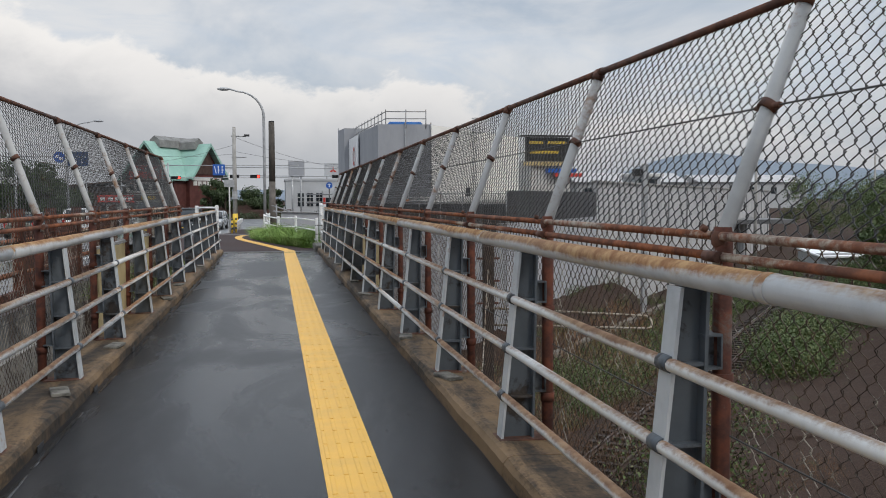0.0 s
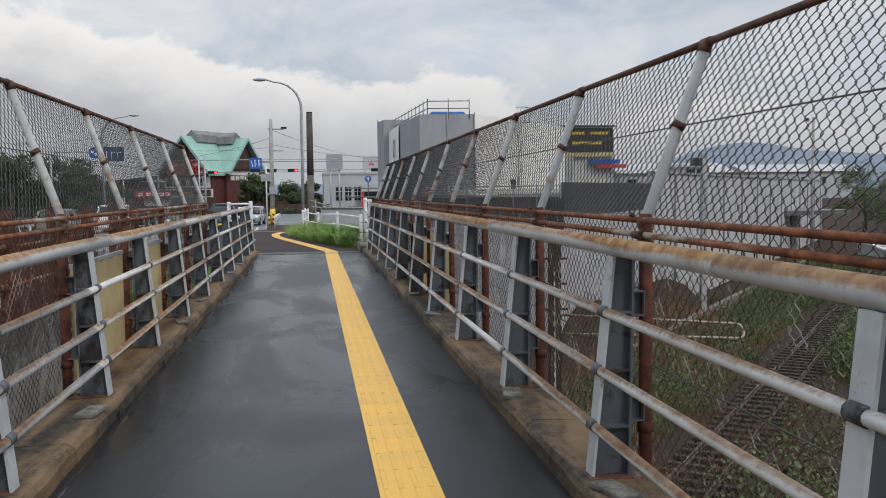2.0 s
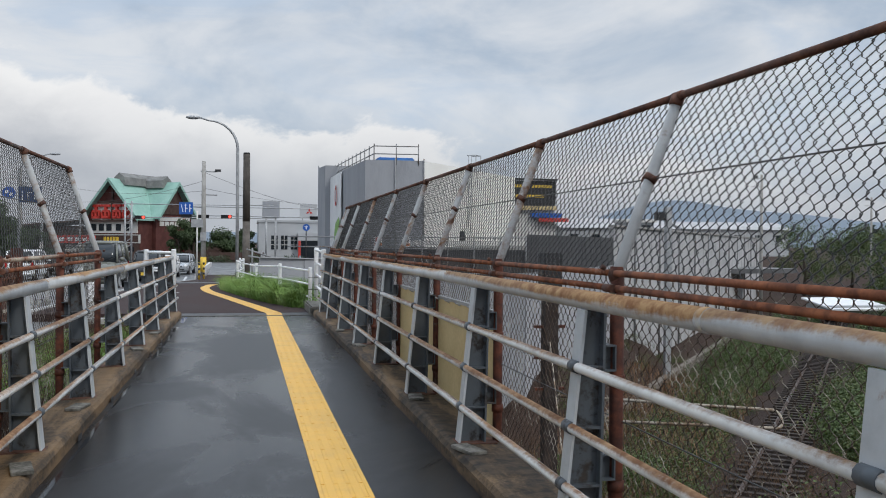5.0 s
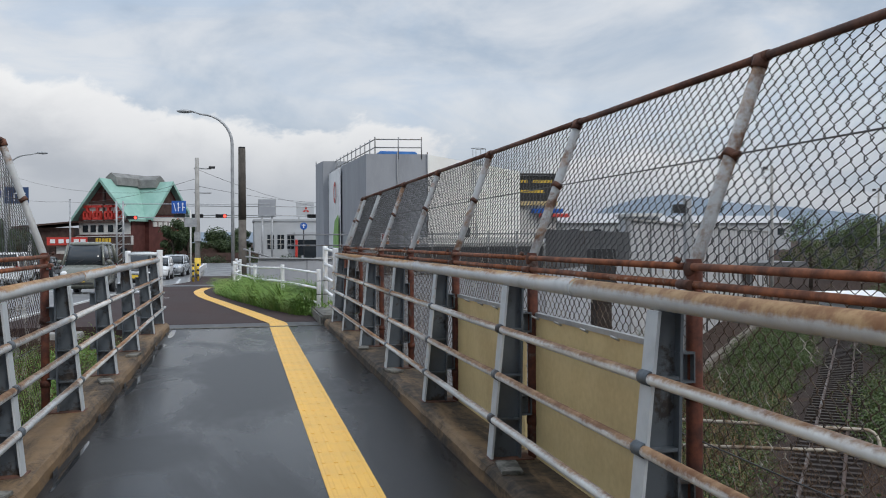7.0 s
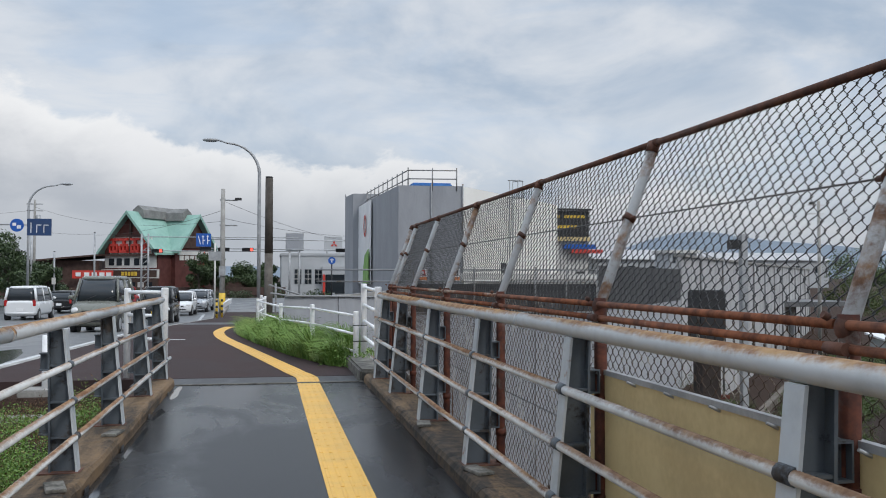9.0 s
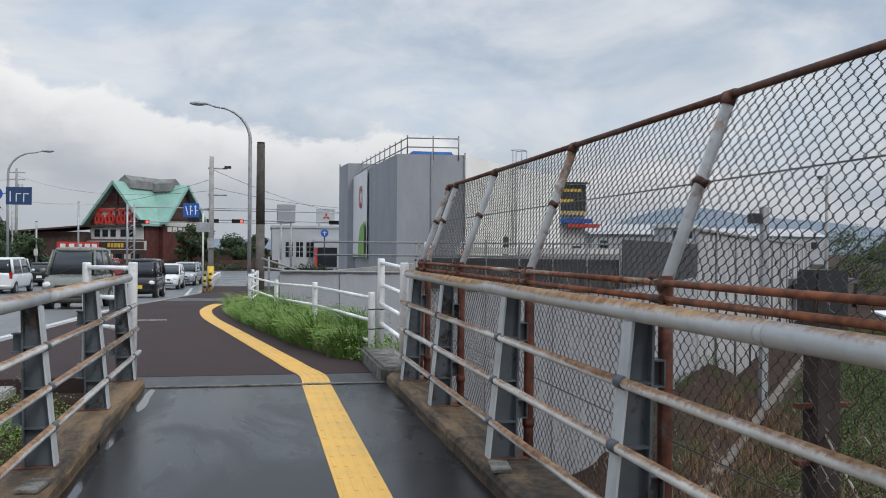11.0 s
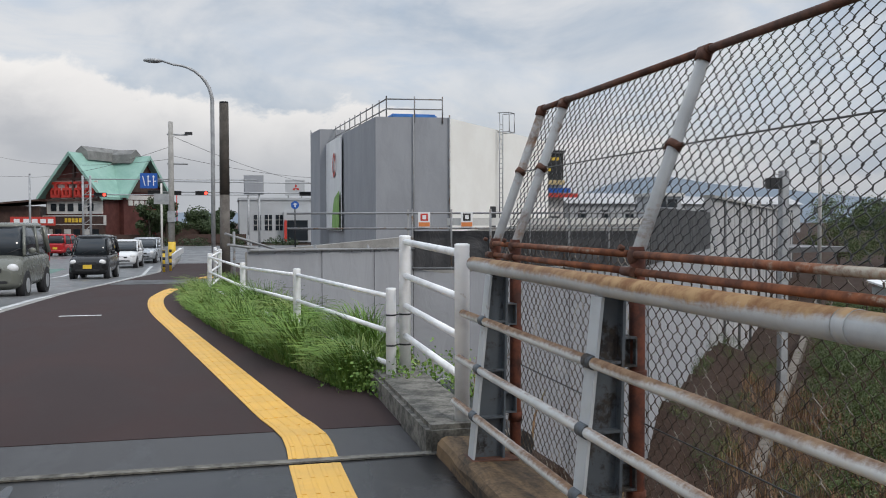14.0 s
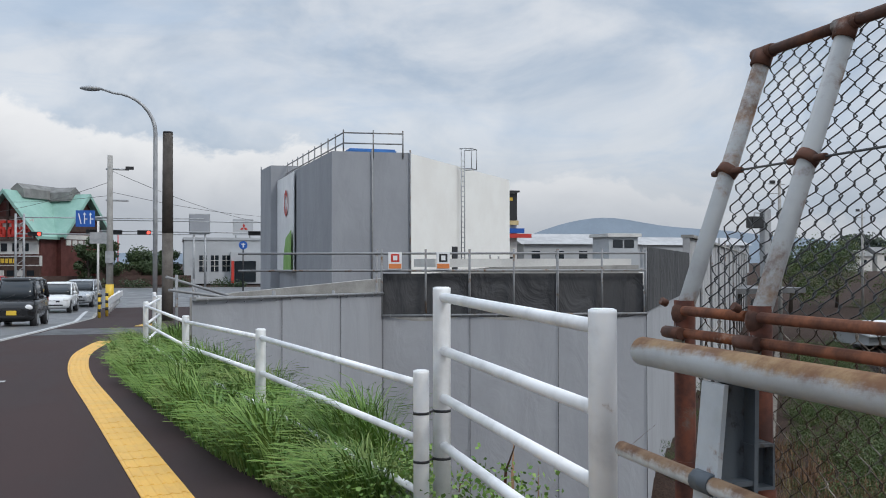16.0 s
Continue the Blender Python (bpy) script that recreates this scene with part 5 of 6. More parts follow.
def restaurant():
    ob = thing("restaurant", (-13.7, 137, -0.95), "dark red timbered restaurant with steep verdigris green roof", "building")
    ridge, eave = 10.3, 5.6
    RA = wing(ob, -31, 6.6, 4.1, ridge, eave, (REDWALL,))
    RB = wing(ob, 52, 5.2, 3.4, ridge - 0.2, eave + 0.2, (REDWALL,))
    # left gable: white band, red letters, timber frame
    def on(R, length, x0, z0, x1, z1, mat, name, d=0.15, label=""):
        part(name, Geo().box((x0, -length - d, z0), (x1, -length, z1)).turned(R), mat, ob, label)
    on(RA, 6.6, -3.9, 3.4, 3.9, 5.0, OFFWHITE, "wall_band")
    on(RA, 6.6, -4.2, 2.2, 4.2, 3.1, TIMBER, "sign_board", 0.3)
    for k in range(5):
        on(RA, 6.9, -1.2 + k * 0.5, 2.4, -0.85 + k * 0.5, 2.9, YELLOW, "sign_mark", 0.05)
    for i, x in enumerate((-3.3, -2.1, -0.9, 0.6, 1.9)):
        on(RA, 6.6, x, 3.7, x + 0.8, 4.6, GLASS, "window", 0.2)
    on(RA, 6.6, -3.2, 5.15, 3.2, 7.3, OFFWHITE, "gable_panel", 0.12)
    for x in (-3.1, -1.55, 0.2, 1.75):
        for dx, dz, wd, h in ((0.0, 1.55, 1.3, 0.3), (0.1, 0.85, 1.1, 0.26), (0.0, 0.0, 1.3, 0.3), (0.5, 0.0, 0.3, 1.85), (0.0, 0.1, 0.22, 0.75), (1.08, 0.1, 0.22, 0.75)):
            on(RA, 6.72, x + dx, 5.3 + dz, x + dx + wd, 5.3 + dz + h, REDSIGN, "sign_letter", 0.35)
    on(RA, 6.6, -4.3, 4.9, 4.3, 5.15, TIMBER, "beam", 0.5)
    for z0, z1 in ((2.08, 2.2), (3.1, 3.22)):
        on(RA, 6.6, -4.3, z0, 4.3, z1, OFFWHITE, "sign_frame", 0.36)
    for x0 in (-4.32, 4.2):
        on(RA, 6.6, x0, 2.08, x0 + 0.12, 3.22, OFFWHITE, "sign_frame", 0.36)
    for x in (-0.15,):
        on(RA, 6.6, x, 5.0, x + 0.3, 9.6, TIMBER, "beam", 0.25)
    on(RA, 6.6, -2.3, 7.3, 2.3, 7.6, TIMBER, "beam", 0.25)
    on(RA, 6.6, -4.2, 0.0, 4.2, 2.1, TIMBER, "lower_front", 0.4)
    for i in range(6):
        on(RA, 7.0, -3.8 + i * 1.3, 0.5, -2.9 + i * 1.3, 1.6, GLASS if i % 2 else OFFWHITE, "window", 0.06)
    # right gable: brown triangle with a pale band of windows
    on(RB, 5.2, -3.0, 5.1, 3.0, 5.6, OFFWHITE, "wall_band")
    for i in range(6):
        on(RB, 5.2, -2.7 + i * 0.95, 4.4, -2.0 + i * 0.95, 5.0, OFFWHITE, "window", 0.12)
    g = Geo().prism([(-2.3, -5.35, 6.0), (2.3, -5.35, 6.0), (0, -5.35, 9.6)], (0, 0.1, 0)).turned(RB)
    part("gable_board", g, TIMBER, ob, "dark brown gable boarding")
    for x in (-0.2, 2.2):
        part("flag_pole", Geo().tube([(x + 6, -9, 0), (x + 6, -9, 6.0)], 0.06, 6), REDSIGN, ob)
    # low annexes
    part("annexe", Geo().box((-17, -5, 0), (-7.4, 6, 4.3)), TIMBER, ob)
    part("annexe_roof", Geo().prism([(-17.8, -6.2, 3.9), (-7.2, -6.2, 4.9), (-7.2, -6.2, 5.1), (-17.8, -6.2, 4.1)][::-1], (0, 12.5, 0)), TIMBER, ob)
    part("annexe", Geo().box((5.5, -4.5, 0), (14, 5, 2.2)), TIMBER, ob)
    part("sign_board", Geo().box((-10.2, -6.7, 2.05), (-5.4, -6.4, 3.05)), REDSIGN, ob, "red shop sign")
    for x in (-9.8, -8.8, -7.9, -7.0, -6.2):
        part("sign_mark", Geo().box((x, -6.76, 2.3), (x + 0.6, -6.7, 2.8)), SIGNWHITE, ob)
    part("window", Geo().box((-9.2, -6.0, 0.9), (-6.3, -5.4, 1.9)), OFFWHITE, ob)
    part("hedge_wall", Geo().box((-22, -11, 0), (16, -10.6, 1.0)), TIMBER, ob)


# ---- showroom and other far buildings ----
def showroom():
    ob = thing("showroom", (8.0, 128, -0.95), "pale grey showroom with square dark windows and roof signs", "building")
    part("wall", Geo().box((-6.4, 0, 0), (7.5, 12, 5.2)), GREYWALL, ob)
    part("parapet", Geo().box((-6.5, -0.12, 5.0), (7.6, 12.1, 5.3)), GREYWALL, ob)
    part("porch", Geo().box((-1.3, -1.2, 0), (2.6, 0.0, 3.6)), GREYWALL, ob)
    part("porch_glass", Geo().box((-0.9, -1.3, 0.2), (1.5, -1.18, 2.6)), GLASS, ob)
    part("porch_sign", Geo().box((-1.25, -1.35, 0.1), (-0.95, -1.2, 2.6)), REDSIGN, ob)
    for i in range(3):
        x = -4.75 + i * 1.28
        w2 = part("window", Geo().box((x, -0.05, 1.4), (x + 0.86, 0.05, 3.25)), GLASS, ob)
        part("mullion", Geo().box((x + 0.4, -0.09, 1.4), (x + 0.46, -0.05, 3.25)), OFFWHITE, w2)
        for z in (2.0, 2.62):
            part("mullion", Geo().box((x, -0.09, z), (x + 0.86, -0.05, z + 0.06)), OFFWHITE, w2)
    s = thing("roof_sign", (8.2, 129, 4.55), "grey roof sign with a red three-pointed shape", "sign")
    part("board", Geo().box((-1.15, -0.1, 0.1), (1.15, 0.1, 2.0)), GREYWALL, s)
    for a in (0, 120, 240):
        d = Vector((math.sin(radians(a)), 0, math.cos(radians(a))))
        e = Vector((d.z, 0, -d.x))
        c = Vector((0.1, -0.14, 1.0))
        part("mark", Geo().prism([c, c + d * 0.25 + e * 0.14, c + d * 0.5, c + d * 0.25 - e * 0.14], (0, 0.05, 0)), REDSIGN, s)
    for x in (-0.8, 0.8):
        part("leg", Geo().tube([(x, 0, -0.2), (x, 0, 0.3)], 0.08, 6), STEEL, s)
    s = thing("billboard", (2.6, 106, -0.95), "weathered grey billboard on steel legs", "billboard")
    part("board", Geo().box((-0.85, -0.1, 5.1), (0.85, 0.1, 6.75)), SHEET, s)
    part("frame", Geo().box((-0.92, 0.1, 5.0), (0.92, 0.16, 6.85)), STEEL, s)
    for x in (-0.5, 0.5):
        part("leg", Geo().tube([(x, 0.2, 0), (x, 0.2, 5.3)], 0.1, 8), STEEL, s)


def far_right():
    ob = thing("shop_building", (46.5, 146, -0.95), "pale shop building with dark yellow-lettered roof sign", "building")
    part("wall", Geo().box((-4, 0, 0), (2.8, 8, 9.0)), OFFWHITE, ob)
    part("sign", Geo().box((-5.2, -0.6, 8.6), (2.6, -0.1, 12.6)), BLACK, ob, "black sign with yellow marks")
    part("sign_frame", Geo().box((-5.4, -0.7, 7.9), (2.8, -0.05, 8.55)), TAN, ob)
    for i, (x0, x1) in enumerate(((-4.6, -2.2), (-1.4, 1.9), (-4.4, 0.6))):
        z = 11.5 - (i // 2) * 1.6
        part("sign_mark", Geo().box((x0, -0.66, z), (x1, -0.6, z + 0.45)), YELLOW, ob)
    part("canopy", Geo().box((-6.0, -1.2, 12.7), (2.8, 0.5, 12.95)), BLACK, ob)
    part("fascia", Geo().box((-1.5, -1.0, 6.7), (3.6, 0.0, 7.4)), BLUE, ob)
    part("fascia", Geo().box((-0.4, -1.3, 6.0), (4.6, -0.9, 6.6)), REDSIGN, ob)
    part("door", Geo().box((0.6, -0.1, 0), (2.2, 0.1, 3.2)), BLACK, ob)
    d = Vector((0.60, 0.80, 0))
    turn = math.degrees(math.atan2(-d.x, d.y))
    ob = thing("wall_panels", (19.6, 52.6, -6.0), "pale stained concrete panel wall along the railway cutting", "wall", kind="structure", turn=turn)
    for i in range(36):
        step = 0.014 * ((i * 7) % 3)
        part("panel", Geo().box((-0.28 + step, i * 2.5, 0), (step, i * 2.5 + 2.475, 8.4)), PANEL, ob, bevel=0.015)
        if i % 3 == 1:
            part("downpipe", Geo().tube([(step + 0.08, i * 2.5 + 2.45, 0), (step + 0.08, i * 2.5 + 2.45, 8.9)], 0.06, 8), SCAFF, ob)
    part("coping", Geo().box((-0.34, -0.02, 8.4), (0.14, 90.0, 8.52)), CONCRETE, ob)
    ob = thing("warehouse", (36, 98, -6.0), "long dark low shed beyond the railway", "building")
    part("wall", Geo().box((-26, 0, 0), (9, 6, 6.0)), SHEET, ob)
    part("roof", Geo().prism([(-26.4, -0.6, 6.0), (-26.4, 6.6, 6.0), (-26.4, 3, 6.9)], (36, 0, 0)), GREYROOF, ob)
    for x in (-20, -13, -4, 4):
        part("tarpaulin", Geo().box((x, -0.9, 5.2), (x + 3.5, -0.2, 6.5)), TARP if x in (-20, -4) else OFFWHITE, ob, bevel=0.05)
    for x, y, wd, h in ((62, 150, 20, 5.2), (158, 262, 19, 5.8), (60, 205, 30, 7.0), (108, 190, 26, 6.0), (38, 175, 18, 5.0)):
        ob = thing("hall", (x, y, -0.95), "distant pale hall with a white roof", "building", "distant halls")
        part("wall", Geo().box((-wd / 2, 0, 0), (wd / 2, 12, h)), GREYWALL, ob)
        part("roof", Geo().prism([(-wd / 2 - 0.6, -0.6, h), (-wd / 2 - 0.6, 12.6, h), (-wd / 2 - 0.6, 6, h + 1.8)], (wd + 1.2, 0, 0)), SIGNWHITE if wd < 20 else PANEL, ob)
        for i in range(5):
            x0 = -wd / 2 + (i + 0.5) * wd / 5
            part("window", Geo().box((x0 - 0.7, -0.05, h * 0.55), (x0 + 0.7, 0.05, h * 0.8)), GLASS, ob)
    ob = thing("site_office", (48.5, 112, -0.95), "small pale flat-roofed office with dark windows", "building")
    part("wall", Geo().box((-1.7, 0, 0), (1.9, 4, 5.2)), GREYWALL, ob)
    part("roof", Geo().box((-2.0, -0.4, 5.2), (2.2, 4.3, 5.6)), OFFWHITE, ob, bevel=0.03)
    for x in (-1.2, 0.2):
        part("window", Geo().box((x, -0.05, 4.0), (x + 1.2, 0.05, 4.9)), GLASS, ob)
    ob = thing("shed", (56.0, 80, -5.2), "low shed with a white sheet roof in the field", "building")
    part("wall", Geo().box((-3, 0, 0), (3, 4, 1.1)), GREYWALL, ob)
    part("roof", Geo().prism([(-3.3, -0.5, 0.7), (-3.3, 4.4, 1.5), (-3.3, 4.4, 1.65), (-3.3, -0.5, 0.85)], (6.6, 0, 0)), SIGNWHITE, ob)
    # wooded rise with a few houses on its slope
    rng = np.random.default_rng(19)
    blobs = []
    for i in range(150):
        x = rng.uniform(160, 245)
        f = (x - 160) / 85
        top = 12.5 * min(1.0, 0.25 + f * 3.2) * (0.85 + 0.25 * noise.noise(Vector((x * 0.09, 3, 1)))) - 0.5
        s = rng.uniform(2.0, 3.6)
        blobs.append((x, 220 + rng.uniform(-8, 14), top * rng.uniform(0.05, 1.0) - s * 0.4, s, s, s * 0.8))
    c, u, v = foliage(rng, blobs, 260, 0.5)
    quads("wooded_rise", c, u, v, WOODED, None, "dark wooded rise beyond the fields", "woods")
    for i, (x, y, wd) in enumerate(((166, 206, 5), (174, 207, 6), (186, 205, 7))):
        b = thing("house", (x, y, 0.4 + 0.8 * (i % 2)), "small pale house below the wooded rise", "building", "houses below the wood")
        part("wall", Geo().box((-wd / 2, 0, -3), (wd / 2, 5, 2.4)), OFFWHITE, b)
        part("roof", Geo().prism([(-wd / 2 - 0.4, -0.5, 2.4), (-wd / 2 - 0.4, 5.5, 2.4), (-wd / 2 - 0.4, 2.5, 4.0)], (wd + 0.8, 0, 0)), GREYROOF, b)
        part("window", Geo().box((-0.8, -0.05, 0.4), (0.8, 0.05, 1.6)), GLASS, b)
    # hills
    rng = np.random.default_rng(11)
    for (x0, x1, y, peak, seed) in ((380, 3000, 1500, 1, 3.0), (-1600, 420, 1900, 40, 8.0)):
        g = Geo()
        n = 110
        v = []
        for i in range(n + 1):
            f = i / n
            x = x0 + (x1 - x0) * f
            if peak > 1:
                hgt = peak * math.sin(f * math.pi) ** 0.7 * (0.7 + 0.35 * noise.noise(Vector((f * 4 + seed, seed, 0))))
            else:
                hump = lambda c, wd, h: h * math.exp(-((x - c) / wd) ** 2)
                hgt = hump(735, 170, 48) + hump(980, 340, 58) + hump(1900, 620, 62) + 3.0 * noise.noise(Vector((f * 22, seed, 2))) - 4
            v += [(x, y, -6), (x, y + 60, hgt), (x, y + 300, -6)]
        g.add(v, [(3 * i, 3 * i + 3, 3 * i + 4, 3 * i + 1) for i in range(n)] + [(3 * i + 1, 3 * i + 4, 3 * i + 5, 3 * i + 2) for i in range(n)], True)
        single("backdrop_hill", g, HILL, "wooded hills on the horizon, coloured blue-grey for haze", "hill", "structure")


# ---- vehicles ----
def oval(w, h, power, n=28):
    """Points round a rounded rectangle of half sizes w and h."""
    out = []
    for i in range(n):
        a = 2 * math.pi * i / n
        c, q = math.cos(a), math.sin(a)
        out.append((w * math.copysign(abs(c) ** (2 / power), c), h * math.copysign(abs(q) ** (2 / power), q)))
    return out


def loft(rings):
    """Skin over rings of equal count, closed at both ends."""
    g, n = Geo(), len(rings[0])
    faces = [(i * n + j, i * n + (j + 1) % n, (i + 1) * n + (j + 1) % n, (i + 1) * n + j) for i in range(len(rings) - 1) for j in range(n)]
    g.add([p for ring in rings for p in ring], faces, True)
    o = (len(rings) - 1) * n
    g.f += [tuple(reversed(range(n))), tuple(range(o, o + n))]
    g.s += [False, False]
    return g


def car(x, y, turn, length, width, high, paint, label, van=False):
    """Rounded body shell, glasshouse with pillars and roof, lamps, mirrors, wheels in dark arches."""
    z = fall(y) - 0.135
    ob = thing("car", (x, y, z), label, "car", "cars in traffic", turn=turn)
    L, W = length / 2, width / 2
    belt, sill = high * (0.57 if van else 0.60), 0.2
    hood = -L + (0.62 if van else 1.0)
    st = [(-L, 0.70, sill + 0.14, belt * 0.66), (-L + 0.07, 0.86, sill + 0.06, belt * 0.80), (-L + 0.22, 0.95, sill, belt * 0.89), (hood - 0.15, 0.99, sill, belt * 0.98), (hood + 0.3, 1.0, sill, belt + 0.03), (L - 0.5, 1.0, sill, belt + 0.05), (L - 0.14, 0.96, sill + 0.03, belt + 0.04), (L - 0.03, 0.90, sill + 0.1, belt), (L, 0.80, sill + 0.2, belt * 0.9)]
    part("body", loft([[(px, yy, (lo + hi) / 2 + pz) for px, pz in oval(W * k, (hi - lo) / 2, 5.0)][::-1] for yy, k, lo, hi in st]), paint, ob)
    # glasshouse: front and rear edge, and half width, by height
    rake, tail = (0.42, 0.16) if van else (0.80, 0.42)
    span = high - 0.09 - belt
    def section(f):
        return (hood - 0.08 + rake * f, L - 0.07 - tail * f, W * (0.95 - 0.14 * f))
    def level(f, grow=0.0):
        a, b, wd = section(f)
        return [(px, (a + b) / 2 + py, belt - 0.03 + (span + 0.03) * f) for px, py in oval(wd + grow, (b - a) / 2 + grow, 7.0, 36)]
    part("glasshouse", loft([level(0), level(0.5), level(1.0)]), GLASS, ob, "dark tinted windows")
    a, b, wd = section(1.0)
    cap = lambda grow, zz: [(px, (a + b) / 2 + py, zz) for px, py in oval(wd + grow, (b - a) / 2 + grow, 6.0, 36)]
    part("roof", loft([cap(0.012, high - 0.13), cap(0.014, high - 0.07), cap(-0.05, high - 0.015), cap(-0.25, high)]), paint, ob)
    (a0, b0, w0), (a1, b1, w1) = section(0.0), section(1.0)
    mid = (a1 + b1) / 2
    for q in (-1, 1):
        for low, top, r in ((a0 + 0.07, a1 + 0.07, 0.04), (mid - 0.06, mid, 0.05), (b0 - 0.1, b1 - 0.08, 0.07)):
            part("pillar", Geo().tube([(q * (w0 - 0.012), low, belt - 0.02), (q * (w1 - 0.012), top, high - 0.1)], r, 8), paint, ob)
        part("headlight", Geo().ball((0, 0, 0), 0.16, 12, 0.7).turned(Matrix.Translation((q * W * 0.70, -L + 0.13, belt * 0.70)) @ Matrix.Diagonal((1.0, 0.75, 1, 1))), LENS, ob)
        part("tail_light", Geo().box((q * W * 0.84 - 0.08, L - 0.12, belt * 0.72), (q * W * 0.84 + 0.08, L + 0.01, belt * 1.05)), TAIL, ob, bevel=0.03)
        part("mirror", Geo().ball((0, 0, 0), 0.1, 10, 0.8).turned(Matrix.Translation((q * (W + 0.09), a0 + 0.28, belt + 0.09)) @ Matrix.Diagonal((1.0, 0.6, 1, 1))), paint, ob)
        part("door_handle", Geo().box((q * W - 0.02, mid + 0.25, belt * 0.82), (q * W + 0.02, mid + 0.45, belt * 0.82 + 0.035)), STEEL, ob, bevel=0.008)
        for yy in (-L + 0.68, L - 0.62):
            part("wheel_arch", Geo().tube([(q * (W - 0.2), yy, 0.30), (q * (W + 0.004), yy, 0.30)], 0.355, 20), BLACK, ob)
            wh = part("wheel", Geo().tube([(q * (W - 0.16), yy, 0.285), (q * (W - 0.01), yy, 0.285), (q * (W + 0.012), yy, 0.285)], 0.285, 20), TYRE, ob)
            part("rim", Geo().tube([(q * (W + 0.010), yy, 0.285), (q * (W + 0.022), yy, 0.285)], 0.19, 14), STEEL, wh)
    part("grille", Geo().box((-W * 0.42, -L - 0.012, belt * 0.60), (W * 0.42, -L + 0.06, belt * 0.70)), BLACK, ob, bevel=0.01)
    part("air_intake", Geo().box((-W * 0.6, -L - 0.01, sill + 0.16), (W * 0.6, -L + 0.08, sill + 0.24)), BLACK, ob, bevel=0.01)
    plate = YELLOW if width < 1.55 else SIGNWHITE
    part("number_plate", Geo().box((-0.165, -L - 0.03, sill + 0.25), (0.165, -L - 0.012, sill + 0.41)), plate, ob)
    part("number_plate", Geo().box((-0.165, L - 0.01, sill + 0.32), (0.165, L + 0.015, sill + 0.48)), plate, ob)
    part("bumper", Geo().tube([(-W * 0.86, L - 0.06, sill + 0.2), (W * 0.86, L - 0.06, sill + 0.2)], 0.09, 10), paint, ob)
    for q in (-0.3, 0.3):
        part("wiper", Geo().tube([(q, a0 + 0.02, belt + 0.03), (q + 0.3, a0 + rake * 0.25 - 0.03, belt + span * 0.22)], 0.01, 5), BLACK, ob)


def traffic():
    car(-5.3, 58.0, -2, 3.4, 1.475, 1.76, CARBLACK, "black box-shaped small car with yellow plate on the road", True)
    car(-5.6, 44.0, -2, 3.4, 1.475, 1.85, CARKHAKI, "grey-green box-shaped small van on the road", True)
    car(-5.5, 71.5, -2, 3.6, 1.6, 1.52, CARWHITE, "white small hatchback on the road before the crossing")
    car(-5.0, 79.0, -4, 4.4, 1.75, 1.55, CARSILVER, "silver-grey estate car on the road before the crossing")
    car(-13.2, 66, 180, 4.5, 1.7, 1.85, CARWHITE, "white minivan waiting in the far lane", True)
    car(-13.8, 78, 180, 4.4, 1.7, 1.5, CARBLACK, "dark saloon waiting in the far lane")
    car(-13.6, 54, 180, 4.4, 1.7, 1.5, CARKHAKI, "dark grey hatchback waiting in the far lane")
    car(-12.0, 92, 168, 3.4, 1.475, 1.65, CARRED, "red small car turning at the crossing", True)
    car(-14.5, 104, 95, 4.4, 1.7, 1.5, CARWHITE, "white car passing on the cross street")


# ---- plants ----
def tree(x, y, h, r, seed, label, leaves=TREELEAF):
    rng = np.random.default_rng(seed)
    z = float(height(np.array(x), np.array(y))) - 0.05
    ob = thing("tree", (x, y, z), label, "tree", "trees")
    part("trunk", Geo().tube([(0, 0, 0), (0.05 * r, 0, h * 0.3), (0, 0.06 * r, h * 0.7)], 0.05 * h * 0.6, 8, 0.02 * h), BARK, ob)
    blobs = []
    for i in range(16):
        a, f = rng.uniform(0, 2 * math.pi), rng.uniform(0.3, 0.98)
        rad = r * (1.05 - abs(f - 0.5)) * rng.uniform(0.35, 0.85)
        p = (math.cos(a) * rad, math.sin(a) * rad, h * f)
        s = r * rng.uniform(0.25, 0.5)
        blobs.append((*p, s, s, s * 0.75))
        if i < 6:
            part("limb", Geo().tube([(0, 0, h * 0.25 + h * 0.05 * i), tuple(0.85 * q for q in p)], 0.02 * h * 0.5, 6, 0.006 * h), BARK, ob)
    c, u, v = foliage(rng, blobs, 520, 0.12)
    quads("crown", c, u, v, leaves, ob)


def bushes(name, centres, size, per, leaf, mat, label, seed):
    rng = np.random.default_rng(seed)
    blobs = []
    for x, y in centres:
        z = float(height(np.array(x), np.array(y)))
        s = size * rng.uniform(0.5, 1.25)
        blobs.append((x, y, z + s * 0.35, s, s, s * rng.uniform(0.55, 0.95)))
    c, u, v = foliage(rng, blobs, per, leaf)
    if mat is DRYWEED:
        v = v * np.array([0.7, 0.7, 1.0]) + np.array([0, 0, leaf * 1.6])
        u = u * 0.4
    quads(name, c, u, v, mat, None, label, "shrubs")


